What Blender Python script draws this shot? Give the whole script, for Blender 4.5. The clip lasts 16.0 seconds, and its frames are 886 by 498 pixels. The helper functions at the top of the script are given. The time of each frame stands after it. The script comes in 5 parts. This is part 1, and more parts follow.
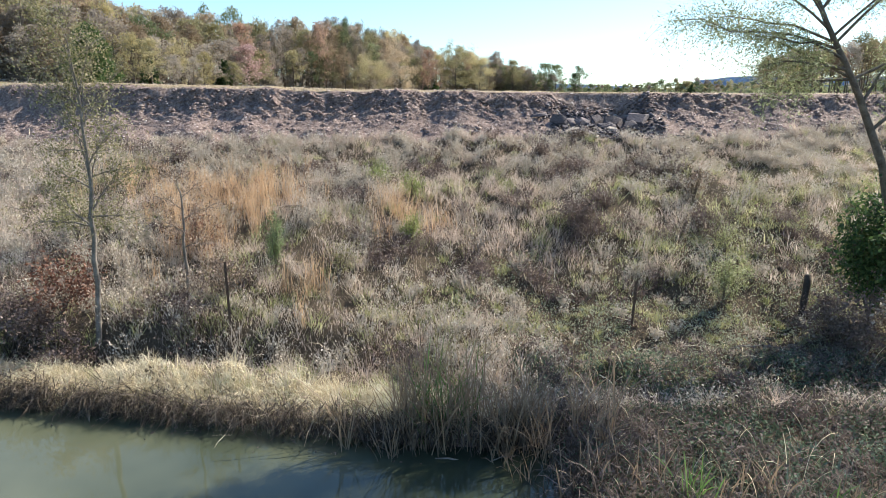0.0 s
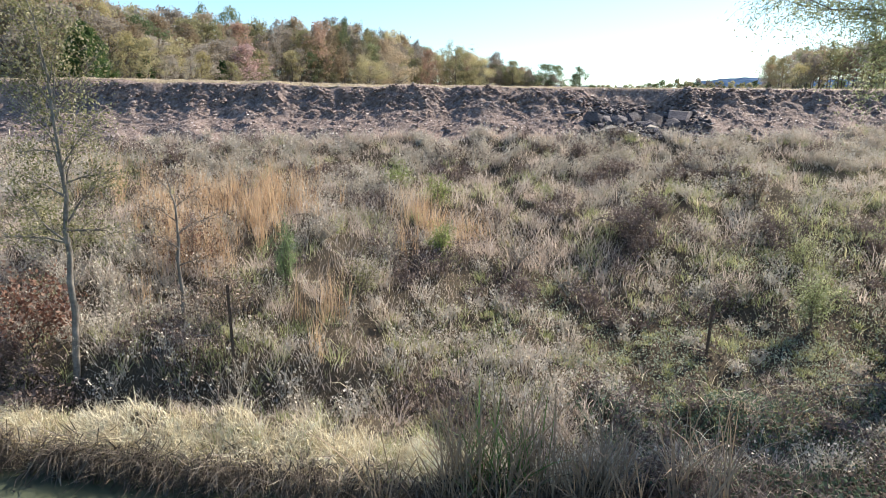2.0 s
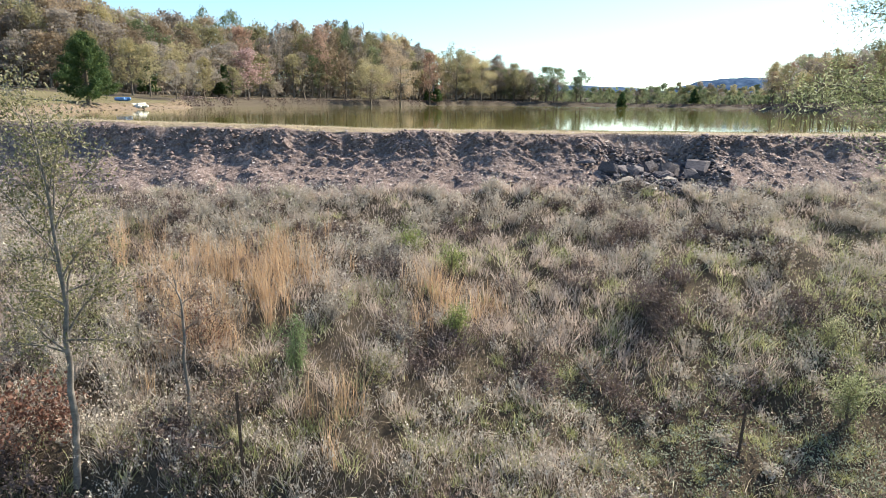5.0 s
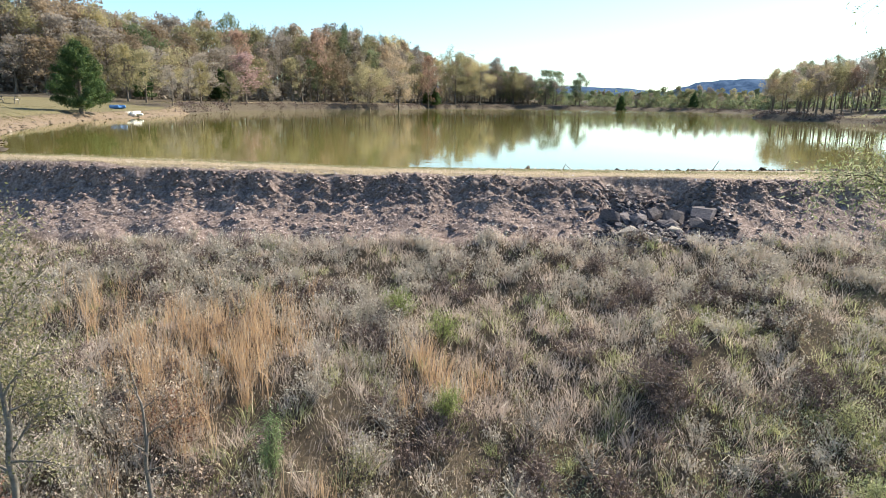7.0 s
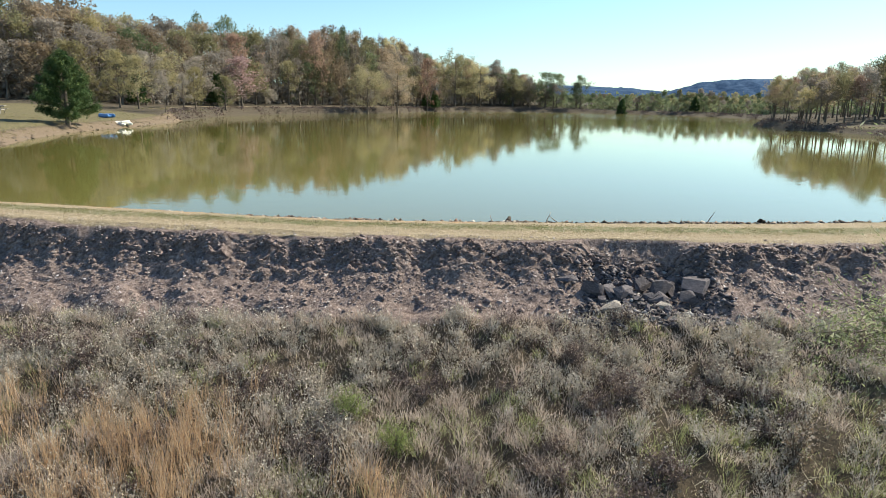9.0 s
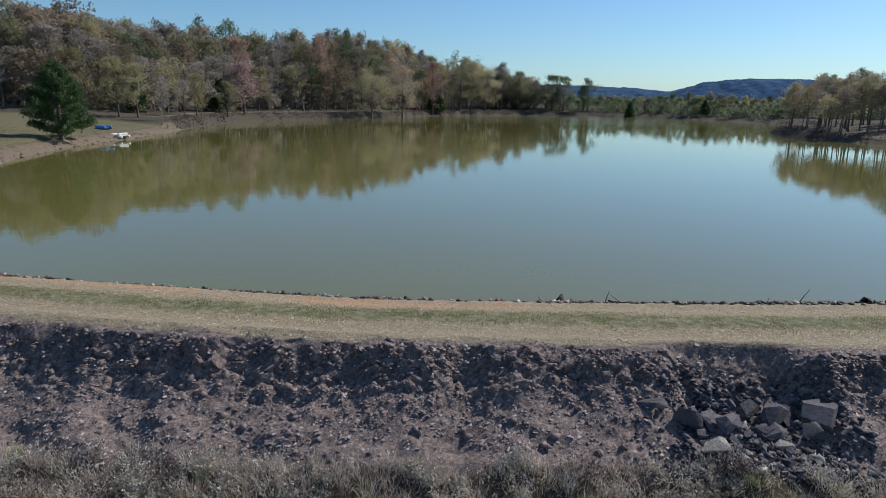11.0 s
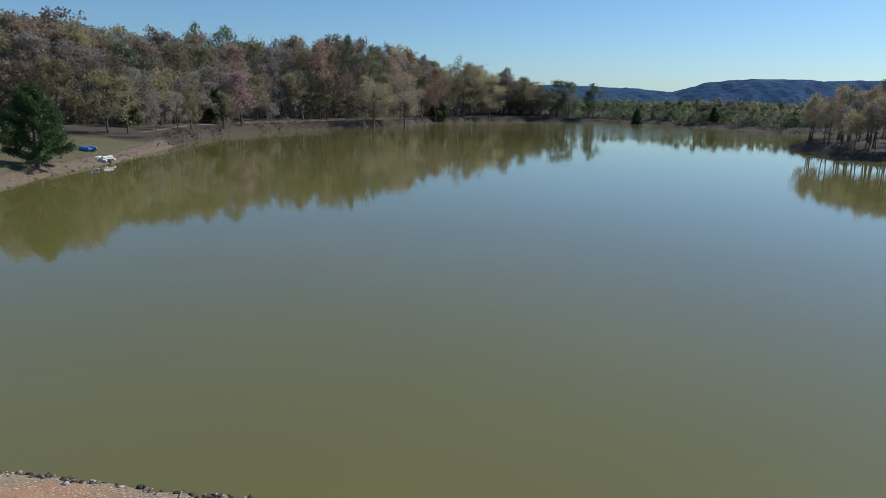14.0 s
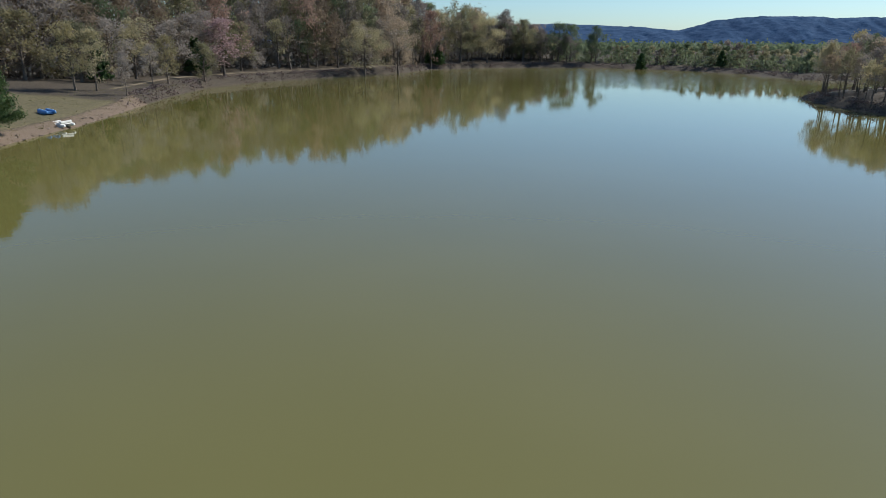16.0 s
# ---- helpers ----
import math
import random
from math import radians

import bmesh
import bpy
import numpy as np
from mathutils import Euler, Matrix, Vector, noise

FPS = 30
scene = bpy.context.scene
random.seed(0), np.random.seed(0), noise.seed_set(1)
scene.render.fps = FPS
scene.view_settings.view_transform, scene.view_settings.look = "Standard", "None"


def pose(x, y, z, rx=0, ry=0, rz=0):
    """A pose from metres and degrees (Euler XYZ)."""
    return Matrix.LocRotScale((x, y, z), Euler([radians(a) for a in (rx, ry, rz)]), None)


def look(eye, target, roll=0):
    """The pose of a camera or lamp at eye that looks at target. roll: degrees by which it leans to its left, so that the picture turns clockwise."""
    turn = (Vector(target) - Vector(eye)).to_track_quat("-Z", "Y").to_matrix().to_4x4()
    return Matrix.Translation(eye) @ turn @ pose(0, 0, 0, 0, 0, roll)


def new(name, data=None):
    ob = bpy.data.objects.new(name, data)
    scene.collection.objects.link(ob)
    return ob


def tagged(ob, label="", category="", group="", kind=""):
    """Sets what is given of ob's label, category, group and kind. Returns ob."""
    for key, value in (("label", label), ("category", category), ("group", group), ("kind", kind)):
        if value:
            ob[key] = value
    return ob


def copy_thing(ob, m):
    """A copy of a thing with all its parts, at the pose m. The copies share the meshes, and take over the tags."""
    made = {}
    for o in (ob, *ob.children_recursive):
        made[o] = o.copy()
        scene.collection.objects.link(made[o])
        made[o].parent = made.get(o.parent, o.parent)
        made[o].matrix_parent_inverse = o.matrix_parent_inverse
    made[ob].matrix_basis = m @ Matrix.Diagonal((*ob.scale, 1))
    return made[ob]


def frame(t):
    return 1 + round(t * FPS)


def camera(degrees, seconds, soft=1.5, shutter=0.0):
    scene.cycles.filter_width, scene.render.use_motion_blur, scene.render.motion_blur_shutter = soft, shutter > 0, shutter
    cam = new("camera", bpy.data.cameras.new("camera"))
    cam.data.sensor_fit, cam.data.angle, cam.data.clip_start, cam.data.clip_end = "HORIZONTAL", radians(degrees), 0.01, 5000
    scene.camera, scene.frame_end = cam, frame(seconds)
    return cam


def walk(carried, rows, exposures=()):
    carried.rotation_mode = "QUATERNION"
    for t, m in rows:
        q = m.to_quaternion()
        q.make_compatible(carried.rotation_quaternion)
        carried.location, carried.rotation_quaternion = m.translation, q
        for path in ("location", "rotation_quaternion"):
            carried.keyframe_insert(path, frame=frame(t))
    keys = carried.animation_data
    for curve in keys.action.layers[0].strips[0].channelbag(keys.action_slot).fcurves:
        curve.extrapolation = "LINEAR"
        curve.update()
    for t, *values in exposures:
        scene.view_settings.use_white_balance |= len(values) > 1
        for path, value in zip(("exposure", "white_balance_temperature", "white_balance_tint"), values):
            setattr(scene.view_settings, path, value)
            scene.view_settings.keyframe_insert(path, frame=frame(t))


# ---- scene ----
cam = camera(69.0, 16.0, soft=0.7)
PATH = [
    (0, (0.690, 0.283, -0.043), (0.654, 2.233, -0.487), 0.34),
    (0.5, (0.531, 0.806, -0.093), (0.497, 2.757, -0.535), 0.34),
    (1, (0.348, 1.309, -0.130), (0.315, 3.260, -0.572), 0.34),
    (1.5, (0.197, 1.618, -0.153), (0.163, 3.568, -0.594), 0.34),
    (2, (0.093, 1.798, -0.165), (0.063, 3.748, -0.605), 0.34),
    (2.5, (0.034, 1.929, -0.153), (0.006, 3.880, -0.594), 0.24),
    (3, (0.005, 2.020, -0.048), (-0.026, 3.970, -0.491), 0.24),
    (3.5, (-0.045, 2.121, 0.154), (-0.074, 4.071, -0.291), 0.34),
    (4, (-0.094, 2.211, 0.439), (-0.125, 4.160, -0.007), 0.44),
    (4.5, (-0.165, 2.311, 0.687), (-0.196, 4.261, 0.244), 0.44),
    (7, (-0.064, 3.373, 1.833), (-0.091, 5.323, 1.391), 0.64),
    (7.5, (0.090, 3.640, 2.069), (0.062, 5.590, 1.627), 0.64),
    (8, (0.283, 3.942, 2.364), (0.255, 5.892, 1.920), 0.74),
    (8.5, (0.484, 4.320, 2.676), (0.455, 6.269, 2.231), 0.74),
    (9, (0.568, 4.906, 2.999), (0.538, 6.856, 2.553), 0.84),
    (11.5, (-0.533, 8.708, 4.342), (-0.573, 10.657, 3.895), 0.84),
    (12, (-0.743, 9.398, 4.574), (-0.783, 11.348, 4.129), 0.94),
    (12.5, (-0.831, 10.184, 4.843), (-0.873, 12.133, 4.396), 0.94),
    (13, (-0.868, 10.914, 5.262), (-0.910, 12.863, 4.814), 0.94),
    (13.5, (-0.811, 11.715, 5.718), (-0.854, 13.663, 5.268), 0.94),
    (14, (-0.874, 12.570, 5.952), (-0.916, 14.519, 5.505), 0.84),
    (14.5, (-0.590, 13.421, 6.362), (-0.633, 15.368, 5.907), 0.74),
    (15, (-0.376, 14.417, 6.694), (-0.419, 16.352, 6.190), 0.64),
    (15.5, (-0.191, 15.580, 6.943), (-0.231, 17.500, 6.385), 0.64),
    (16, (0.346, 16.707, 7.246), (0.301, 18.611, 6.633), 0.44),
]
EXPOSURES = [(0.0, 1.2, 6800, 9), (8.0, 1.2, 6950, 7), (9.0, 0.78, 6900, 4), (9.4, 0.6, 6700, 4), (11.3, -0.17, 5830, 9), (14.0, -0.25, 5760, 10), (16.0, -0.04, 5980, 10)]
walk(cam, [(t, look(e, g, r)) for t, e, g, r in PATH], EXPOSURES)

# ---- light: a clear autumn sky, sun to the right and a little ahead ----
SUN_EL, SUN_AZ = 42.0, 57.0          # azimuth from straight ahead, clockwise
world = bpy.data.worlds.new("sky")
scene.world = world
world.use_nodes = True
wn = world.node_tree.nodes
sky = wn.new("ShaderNodeTexSky")
sky.sky_type = 'NISHITA'
sky.sun_disc = False
sky.sun_elevation = radians(SUN_EL)
sky.sun_rotation = radians(SUN_AZ)
sky.air_density, sky.dust_density, sky.ozone_density = 1.0, 0.45, 2.0
wn["Background"].inputs["Strength"].default_value = 0.101
tint = wn.new("ShaderNodeMix")
tint.data_type, tint.blend_type = 'RGBA', 'MULTIPLY'
tint.inputs[0].default_value = 1.0
tint.inputs[7].default_value = (0.77, 0.96, 1.10, 1.0)
world.node_tree.links.new(sky.outputs[0], tint.inputs[6])
world.node_tree.links.new(tint.outputs[2], wn["Background"].inputs["Color"])
sun_dir = Vector((math.sin(radians(SUN_AZ)) * math.cos(radians(SUN_EL)),
                  math.cos(radians(SUN_AZ)) * math.cos(radians(SUN_EL)), math.sin(radians(SUN_EL))))
sun = new("sun", bpy.data.lights.new("sun", 'SUN'))
sun.data.energy, sun.data.angle, sun.data.color = 5.0, radians(0.55), (1.0, 0.93, 0.82)
sun.matrix_world = look(sun_dir * 60, (0, 0, 0))

# ---- small tools ----
rng = np.random.default_rng(7)


def hash2(ix, iy, seed):
    h = (ix.astype(np.int64) * 374761393 + iy.astype(np.int64) * 668265263 + seed * 1274126177) & 0x7fffffff
    h = ((h ^ (h >> 13)) * 1103515245) & 0x7fffffff
    return ((h ^ (h >> 16)) & 0xffff) / 65535.0


def vnoise(x, y, seed=0):
    """Smooth value noise, 0 to 1."""
    ix, iy = np.floor(x), np.floor(y)
    fx, fy = x - ix, y - iy
    fx, fy = fx * fx * (3 - 2 * fx), fy * fy * (3 - 2 * fy)
    a, b = hash2(ix, iy, seed), hash2(ix + 1, iy, seed)
    c, d = hash2(ix, iy + 1, seed), hash2(ix + 1, iy + 1, seed)
    return (a + (b - a) * fx) * (1 - fy) + (c + (d - c) * fx) * fy


def fbm(x, y, octaves=4, seed=0):
    total, amp, norm = 0.0, 1.0, 0.0
    for k in range(octaves):
        total = total + amp * vnoise(x * 2 ** k + 17.3 * k, y * 2 ** k - 9.1 * k, seed + k)
        norm += amp
        amp *= 0.5
    return total / norm


def smooth(v):
    v = np.clip(v, 0, 1)
    return v * v * (3 - 2 * v)


def raw_mesh(name, verts, tris, mat=None):
    """A triangle mesh from numpy arrays."""
    me = bpy.data.meshes.new(name)
    verts, tris = np.asarray(verts, np.float32), np.asarray(tris, np.int32)
    n = len(tris)
    me.vertices.add(len(verts))
    me.vertices.foreach_set("co", verts.ravel())
    me.loops.add(3 * n)
    me.loops.foreach_set("vertex_index", tris.ravel())
    me.polygons.add(n)
    me.polygons.foreach_set("loop_start", np.arange(0, 3 * n, 3, dtype=np.int32))
    me.update(calc_edges=True)
    if mat:
        me.materials.append(mat)
    return me


def smooth_faces(me):
    me.polygons.foreach_set("use_smooth", np.ones(len(me.polygons), bool))
    return me


def bm_mesh(name, bm, mat, smoothed=False):
    me = bpy.data.meshes.new(name)
    bm.to_mesh(me)
    bm.free()
    if mat:
        me.materials.append(mat)
    return smooth_faces(me) if smoothed else me


def part(name, me, parent, label=""):
    ob = new(name, me)
    ob.parent = parent
    return tagged(ob, label) if label else ob


def empty(name, m, label, category, group="", kind=""):
    ob = new(name)
    ob.empty_display_size = 0.2
    ob.matrix_world = m
    return tagged(ob, label, category, group, kind)


# ---- materials ----
def material(name, rough=0.9, spec=0.3):
    m = bpy.data.materials.new(name)
    m.use_nodes = True
    b = m.node_tree.nodes["Principled BSDF"]
    b.inputs["Roughness"].default_value = rough
    b.inputs["Specular IOR Level"].default_value = spec
    return m, m.node_tree.nodes, m.node_tree.links, b


def ramp(nodes, stops):
    r = nodes.new("ShaderNodeValToRGB")
    while len(r.color_ramp.elements) < len(stops):
        r.color_ramp.elements.new(0.5)
    for e, (p, c) in zip(r.color_ramp.elements, stops):
        e.position, e.color = p, (*c, 1)
    return r


def noise_tex(nodes, links, scale, detail=4, coords=None, rough=0.6):
    n = nodes.new("ShaderNodeTexNoise")
    n.inputs["Scale"].default_value, n.inputs["Detail"].default_value = scale, detail
    n.inputs["Roughness"].default_value = rough
    if coords:
        links.new(coords, n.inputs["Vector"])
    return n


def leafy(name, stops, translucent=0.45, rough=0.75, spec=0.25, by_object=False, patchy=0.0):
    """Grass blades and leaves: a colour for each blade out of a ramp, light shining through."""
    m, nodes, links, b = material(name, rough, spec)
    g = nodes.new("ShaderNodeNewGeometry")
    r = ramp(nodes, stops)
    if by_object:
        info, mix = nodes.new("ShaderNodeObjectInfo"), nodes.new("ShaderNodeMath")
        mul = nodes.new("ShaderNodeMath")
        mul.operation = 'MULTIPLY'
        mul.inputs[1].default_value = 0.24
        links.new(g.outputs["Random Per Island"], mul.inputs[0])
        mix.operation = 'MULTIPLY_ADD'
        mix.inputs[1].default_value = 0.68
        links.new(info.outputs["Random"], mix.inputs[0])
        links.new(mul.outputs[0], mix.inputs[2])
        links.new(mix.outputs[0], r.inputs[0])
    elif patchy:
        n = noise_tex(nodes, links, 3.2, 4, g.outputs["Position"], 0.8)
        stretch, mixed = nodes.new("ShaderNodeMapRange"), nodes.new("ShaderNodeMix")
        stretch.inputs["From Min"].default_value, stretch.inputs["From Max"].default_value = 0.33, 0.67
        links.new(n.outputs[0], stretch.inputs["Value"])
        mixed.inputs[0].default_value = patchy
        links.new(g.outputs["Random Per Island"], mixed.inputs[2])
        links.new(stretch.outputs[0], mixed.inputs[3])
        links.new(mixed.outputs[0], r.inputs[0])
    else:
        links.new(g.outputs["Random Per Island"], r.inputs[0])
    links.new(r.outputs[0], b.inputs["Base Color"])
    t, mx = nodes.new("ShaderNodeBsdfTranslucent"), nodes.new("ShaderNodeMixShader")
    links.new(r.outputs[0], t.inputs["Color"])
    mx.inputs[0].default_value = translucent
    links.new(b.outputs[0], mx.inputs[1])
    links.new(t.outputs[0], mx.inputs[2])
    links.new(mx.outputs[0], nodes["Material Output"].inputs["Surface"])
    return m


def grainy(name, dark, light, scale=8.0, rough=0.9, bump=0.4, spec=0.25, fine=60.0, by_object=0.0):
    """Earth, stone, bark: two scales of mottling and a fine relief."""
    m, nodes, links, b = material(name, rough, spec)
    tc = nodes.new("ShaderNodeTexCoord")
    n1 = noise_tex(nodes, links, scale, 6, tc.outputs["Object"])
    n2 = noise_tex(nodes, links, fine, 3, tc.outputs["Object"])
    add = nodes.new("ShaderNodeMath")
    add.operation = 'MULTIPLY_ADD'
    add.inputs[1].default_value = 0.45
    links.new(n2.outputs[0], add.inputs[0])
    links.new(n1.outputs[0], add.inputs[2])
    r = ramp(nodes, [(0.45, dark), (1.0, light)])
    src = add.outputs[0]
    if by_object:
        info, a2 = nodes.new("ShaderNodeObjectInfo"), nodes.new("ShaderNodeMath")
        a2.operation = 'MULTIPLY_ADD'
        a2.inputs[1].default_value = by_object
        links.new(info.outputs["Random"], a2.inputs[0])
        links.new(src, a2.inputs[2])
        src = a2.outputs[0]
    links.new(src, r.inputs[0])
    links.new(r.outputs[0], b.inputs["Base Color"])
    bp = nodes.new("ShaderNodeBump")
    bp.inputs["Strength"].default_value = bump
    bp.inputs["Distance"].default_value = 0.02
    links.new(add.outputs[0], bp.inputs["Height"])
    links.new(bp.outputs[0], b.inputs["Normal"])
    return m


STRAW = leafy("straw_grass", [(0.0, (0.298, 0.235, 0.191)), (0.35, (0.496, 0.408, 0.342)), (0.8, (0.705, 0.605, 0.527)), (1.0, (0.832, 0.774, 0.718))], patchy=0.62)
PALE = leafy("pale_grass", [(0.0, (0.374, 0.304, 0.197)), (0.5, (0.693, 0.606, 0.428)), (1.0, (0.695, 0.739, 0.661))], 0.28, patchy=0.62)
GREYWEED = leafy("grey_weed", [(0.0, (0.233, 0.205, 0.163)), (0.5, (0.453, 0.402, 0.332)), (0.9, (0.649, 0.594, 0.513)), (1.0, (0.785, 0.746, 0.676))], 0.3, patchy=0.62)
OLIVE = leafy("olive_grass", [(0.0, (0.119, 0.147, 0.061)), (0.5, (0.35, 0.365, 0.176)), (1.0, (0.765, 0.715, 0.46))], 0.45, patchy=0.62)
BROWNFORB = leafy("brown_forb", [(0.0, (0.063, 0.048, 0.044)), (0.6, (0.175, 0.128, 0.111)), (1.0, (0.352, 0.289, 0.259))], 0.2, patchy=0.62)
BROOM = leafy("broomsedge", [(0.0, (0.352, 0.217, 0.122)), (0.5, (0.57, 0.397, 0.249)), (1.0, (0.788, 0.61, 0.424))], 0.45, patchy=0.62)
CATTAIL = leafy("cattail_leaf", [(0.0, (0.107, 0.072, 0.048)), (0.6, (0.277, 0.208, 0.144)), (1.0, (0.461, 0.4, 0.326))], 0.3, 0.6)
SHADEWEED = leafy("shaded_creek_weed", [(0.0, (0.052, 0.041, 0.034)), (0.6, (0.149, 0.117, 0.102)), (1.0, (0.313, 0.255, 0.239))], 0.3, patchy=0.62)
GREENBLADE = leafy("green_blade", [(0.0, (0.046, 0.095, 0.029)), (0.6, (0.108, 0.19, 0.058)), (1.0, (0.226, 0.294, 0.115))], 0.4, 0.5)
CLOVER = leafy("clover", [(0.0, (0.146, 0.168, 0.116)), (0.6, (0.302, 0.325, 0.232)), (1.0, (0.515, 0.526, 0.418))], 0.35, patchy=0.62)
SHRUBGREEN = leafy("shrub_green", [(0.0, (0.13, 0.17, 0.05)), (0.6, (0.25, 0.31, 0.10)), (1.0, (0.42, 0.46, 0.18))], 0.45, 0.5)
DARKLEAF = leafy("shade_dark_leaf", [(0.0, (0.045, 0.069, 0.041)), (0.6, (0.106, 0.149, 0.094)), (1.0, (0.23, 0.286, 0.235))], 0.3, patchy=0.62)
PINEGREEN = leafy("pine_needles", [(0.0, (0.111, 0.16, 0.067)), (1.0, (0.255, 0.32, 0.152))], 0.4)
CEDARGREEN = leafy("cedar_needles", [(0.0, (0.034, 0.065, 0.026)), (0.7, (0.078, 0.130, 0.044)), (1.0, (0.156, 0.208, 0.065))], 0.3)
REDLEAF = leafy("red_leaf", [(0.0, (0.094, 0.051, 0.036)), (0.6, (0.203, 0.093, 0.063)), (1.0, (0.351, 0.238, 0.18))], 0.35)
SPARSELEAF = leafy("sparse_leaf", [(0.0, (0.114, 0.120, 0.048)), (0.6, (0.266, 0.250, 0.128)), (1.0, (0.427, 0.380, 0.256))], 0.45)
WILLOWLEAF = leafy("willow_leaf", [(0.0, (0.149, 0.177, 0.078)), (0.6, (0.319, 0.343, 0.17)), (1.0, (0.552, 0.552, 0.365))], 0.5)
DRYLEAF = leafy("dry_leaf", [(0.0, (0.134, 0.09, 0.059)), (0.6, (0.288, 0.216, 0.158)), (1.0, (0.462, 0.378, 0.315))], 0.3)
LEAF_OLIVE = leafy("leaf_olive", [(0.0, (0.121, 0.121, 0.068)), (0.5, (0.276, 0.256, 0.141)), (1.0, (0.529, 0.457, 0.271))], 0.5, by_object=True)
LEAF_BROWN = leafy("leaf_brown", [(0.0, (0.159, 0.118, 0.079)), (0.5, (0.316, 0.244, 0.167)), (1.0, (0.526, 0.417, 0.293))], 0.5, by_object=True)
LEAF_RUST = leafy("leaf_rust", [(0.0, (0.178, 0.116, 0.092)), (0.5, (0.34, 0.219, 0.166)), (1.0, (0.496, 0.367, 0.278))], 0.5, by_object=True)
LEAF_GOLD = leafy("leaf_gold", [(0.0, (0.195, 0.172, 0.091)), (0.5, (0.403, 0.346, 0.181)), (1.0, (0.656, 0.574, 0.341))], 0.5, by_object=True)
LEAF_PINK = leafy("leaf_pink", [(0.0, (0.254, 0.164, 0.152)), (0.5, (0.432, 0.281, 0.266)), (1.0, (0.583, 0.459, 0.434))], 0.5)
LEAF_GREY = leafy("leaf_grey", [(0.0, (0.161, 0.135, 0.116)), (0.5, (0.301, 0.261, 0.219)), (1.0, (0.48, 0.428, 0.365))], 0.5, by_object=True)
LEAF_GREEN = leafy("leaf_green", [(0.0, (0.073, 0.1, 0.053)), (0.5, (0.16, 0.195, 0.1)), (1.0, (0.311, 0.342, 0.192))], 0.5, by_object=True)
BARK = grainy("bark", (0.05, 0.038, 0.028), (0.22, 0.18, 0.14), 6, 0.95, 0.6)
PALEBARK = grainy("pale_bark", (0.07, 0.06, 0.05), (0.30, 0.265, 0.23), 9, 0.9, 0.5)
DEADWOOD = grainy("dead_wood", (0.13, 0.11, 0.09), (0.45, 0.40, 0.34), 12, 0.9, 0.5)
ROCK = grainy("sandstone", (0.028, 0.025, 0.028), (0.165, 0.142, 0.150), 5, 0.85, 0.6, fine=45, by_object=0.12)
CLOD = grainy("earth_clod", (0.091, 0.066, 0.061), (0.341, 0.264, 0.240), 9, 0.95, 0.5)
PEBBLE = leafy("pebble", [(0.0, (0.112, 0.083, 0.073)), (0.6, (0.25, 0.205, 0.187)), (0.93, (0.356, 0.308, 0.293)), (1.0, (0.475, 0.436, 0.432))], 0.0, 0.85)
POSTSTEEL = grainy("rusty_steel", (0.035, 0.025, 0.02), (0.12, 0.08, 0.055), 30, 0.7, 0.3)


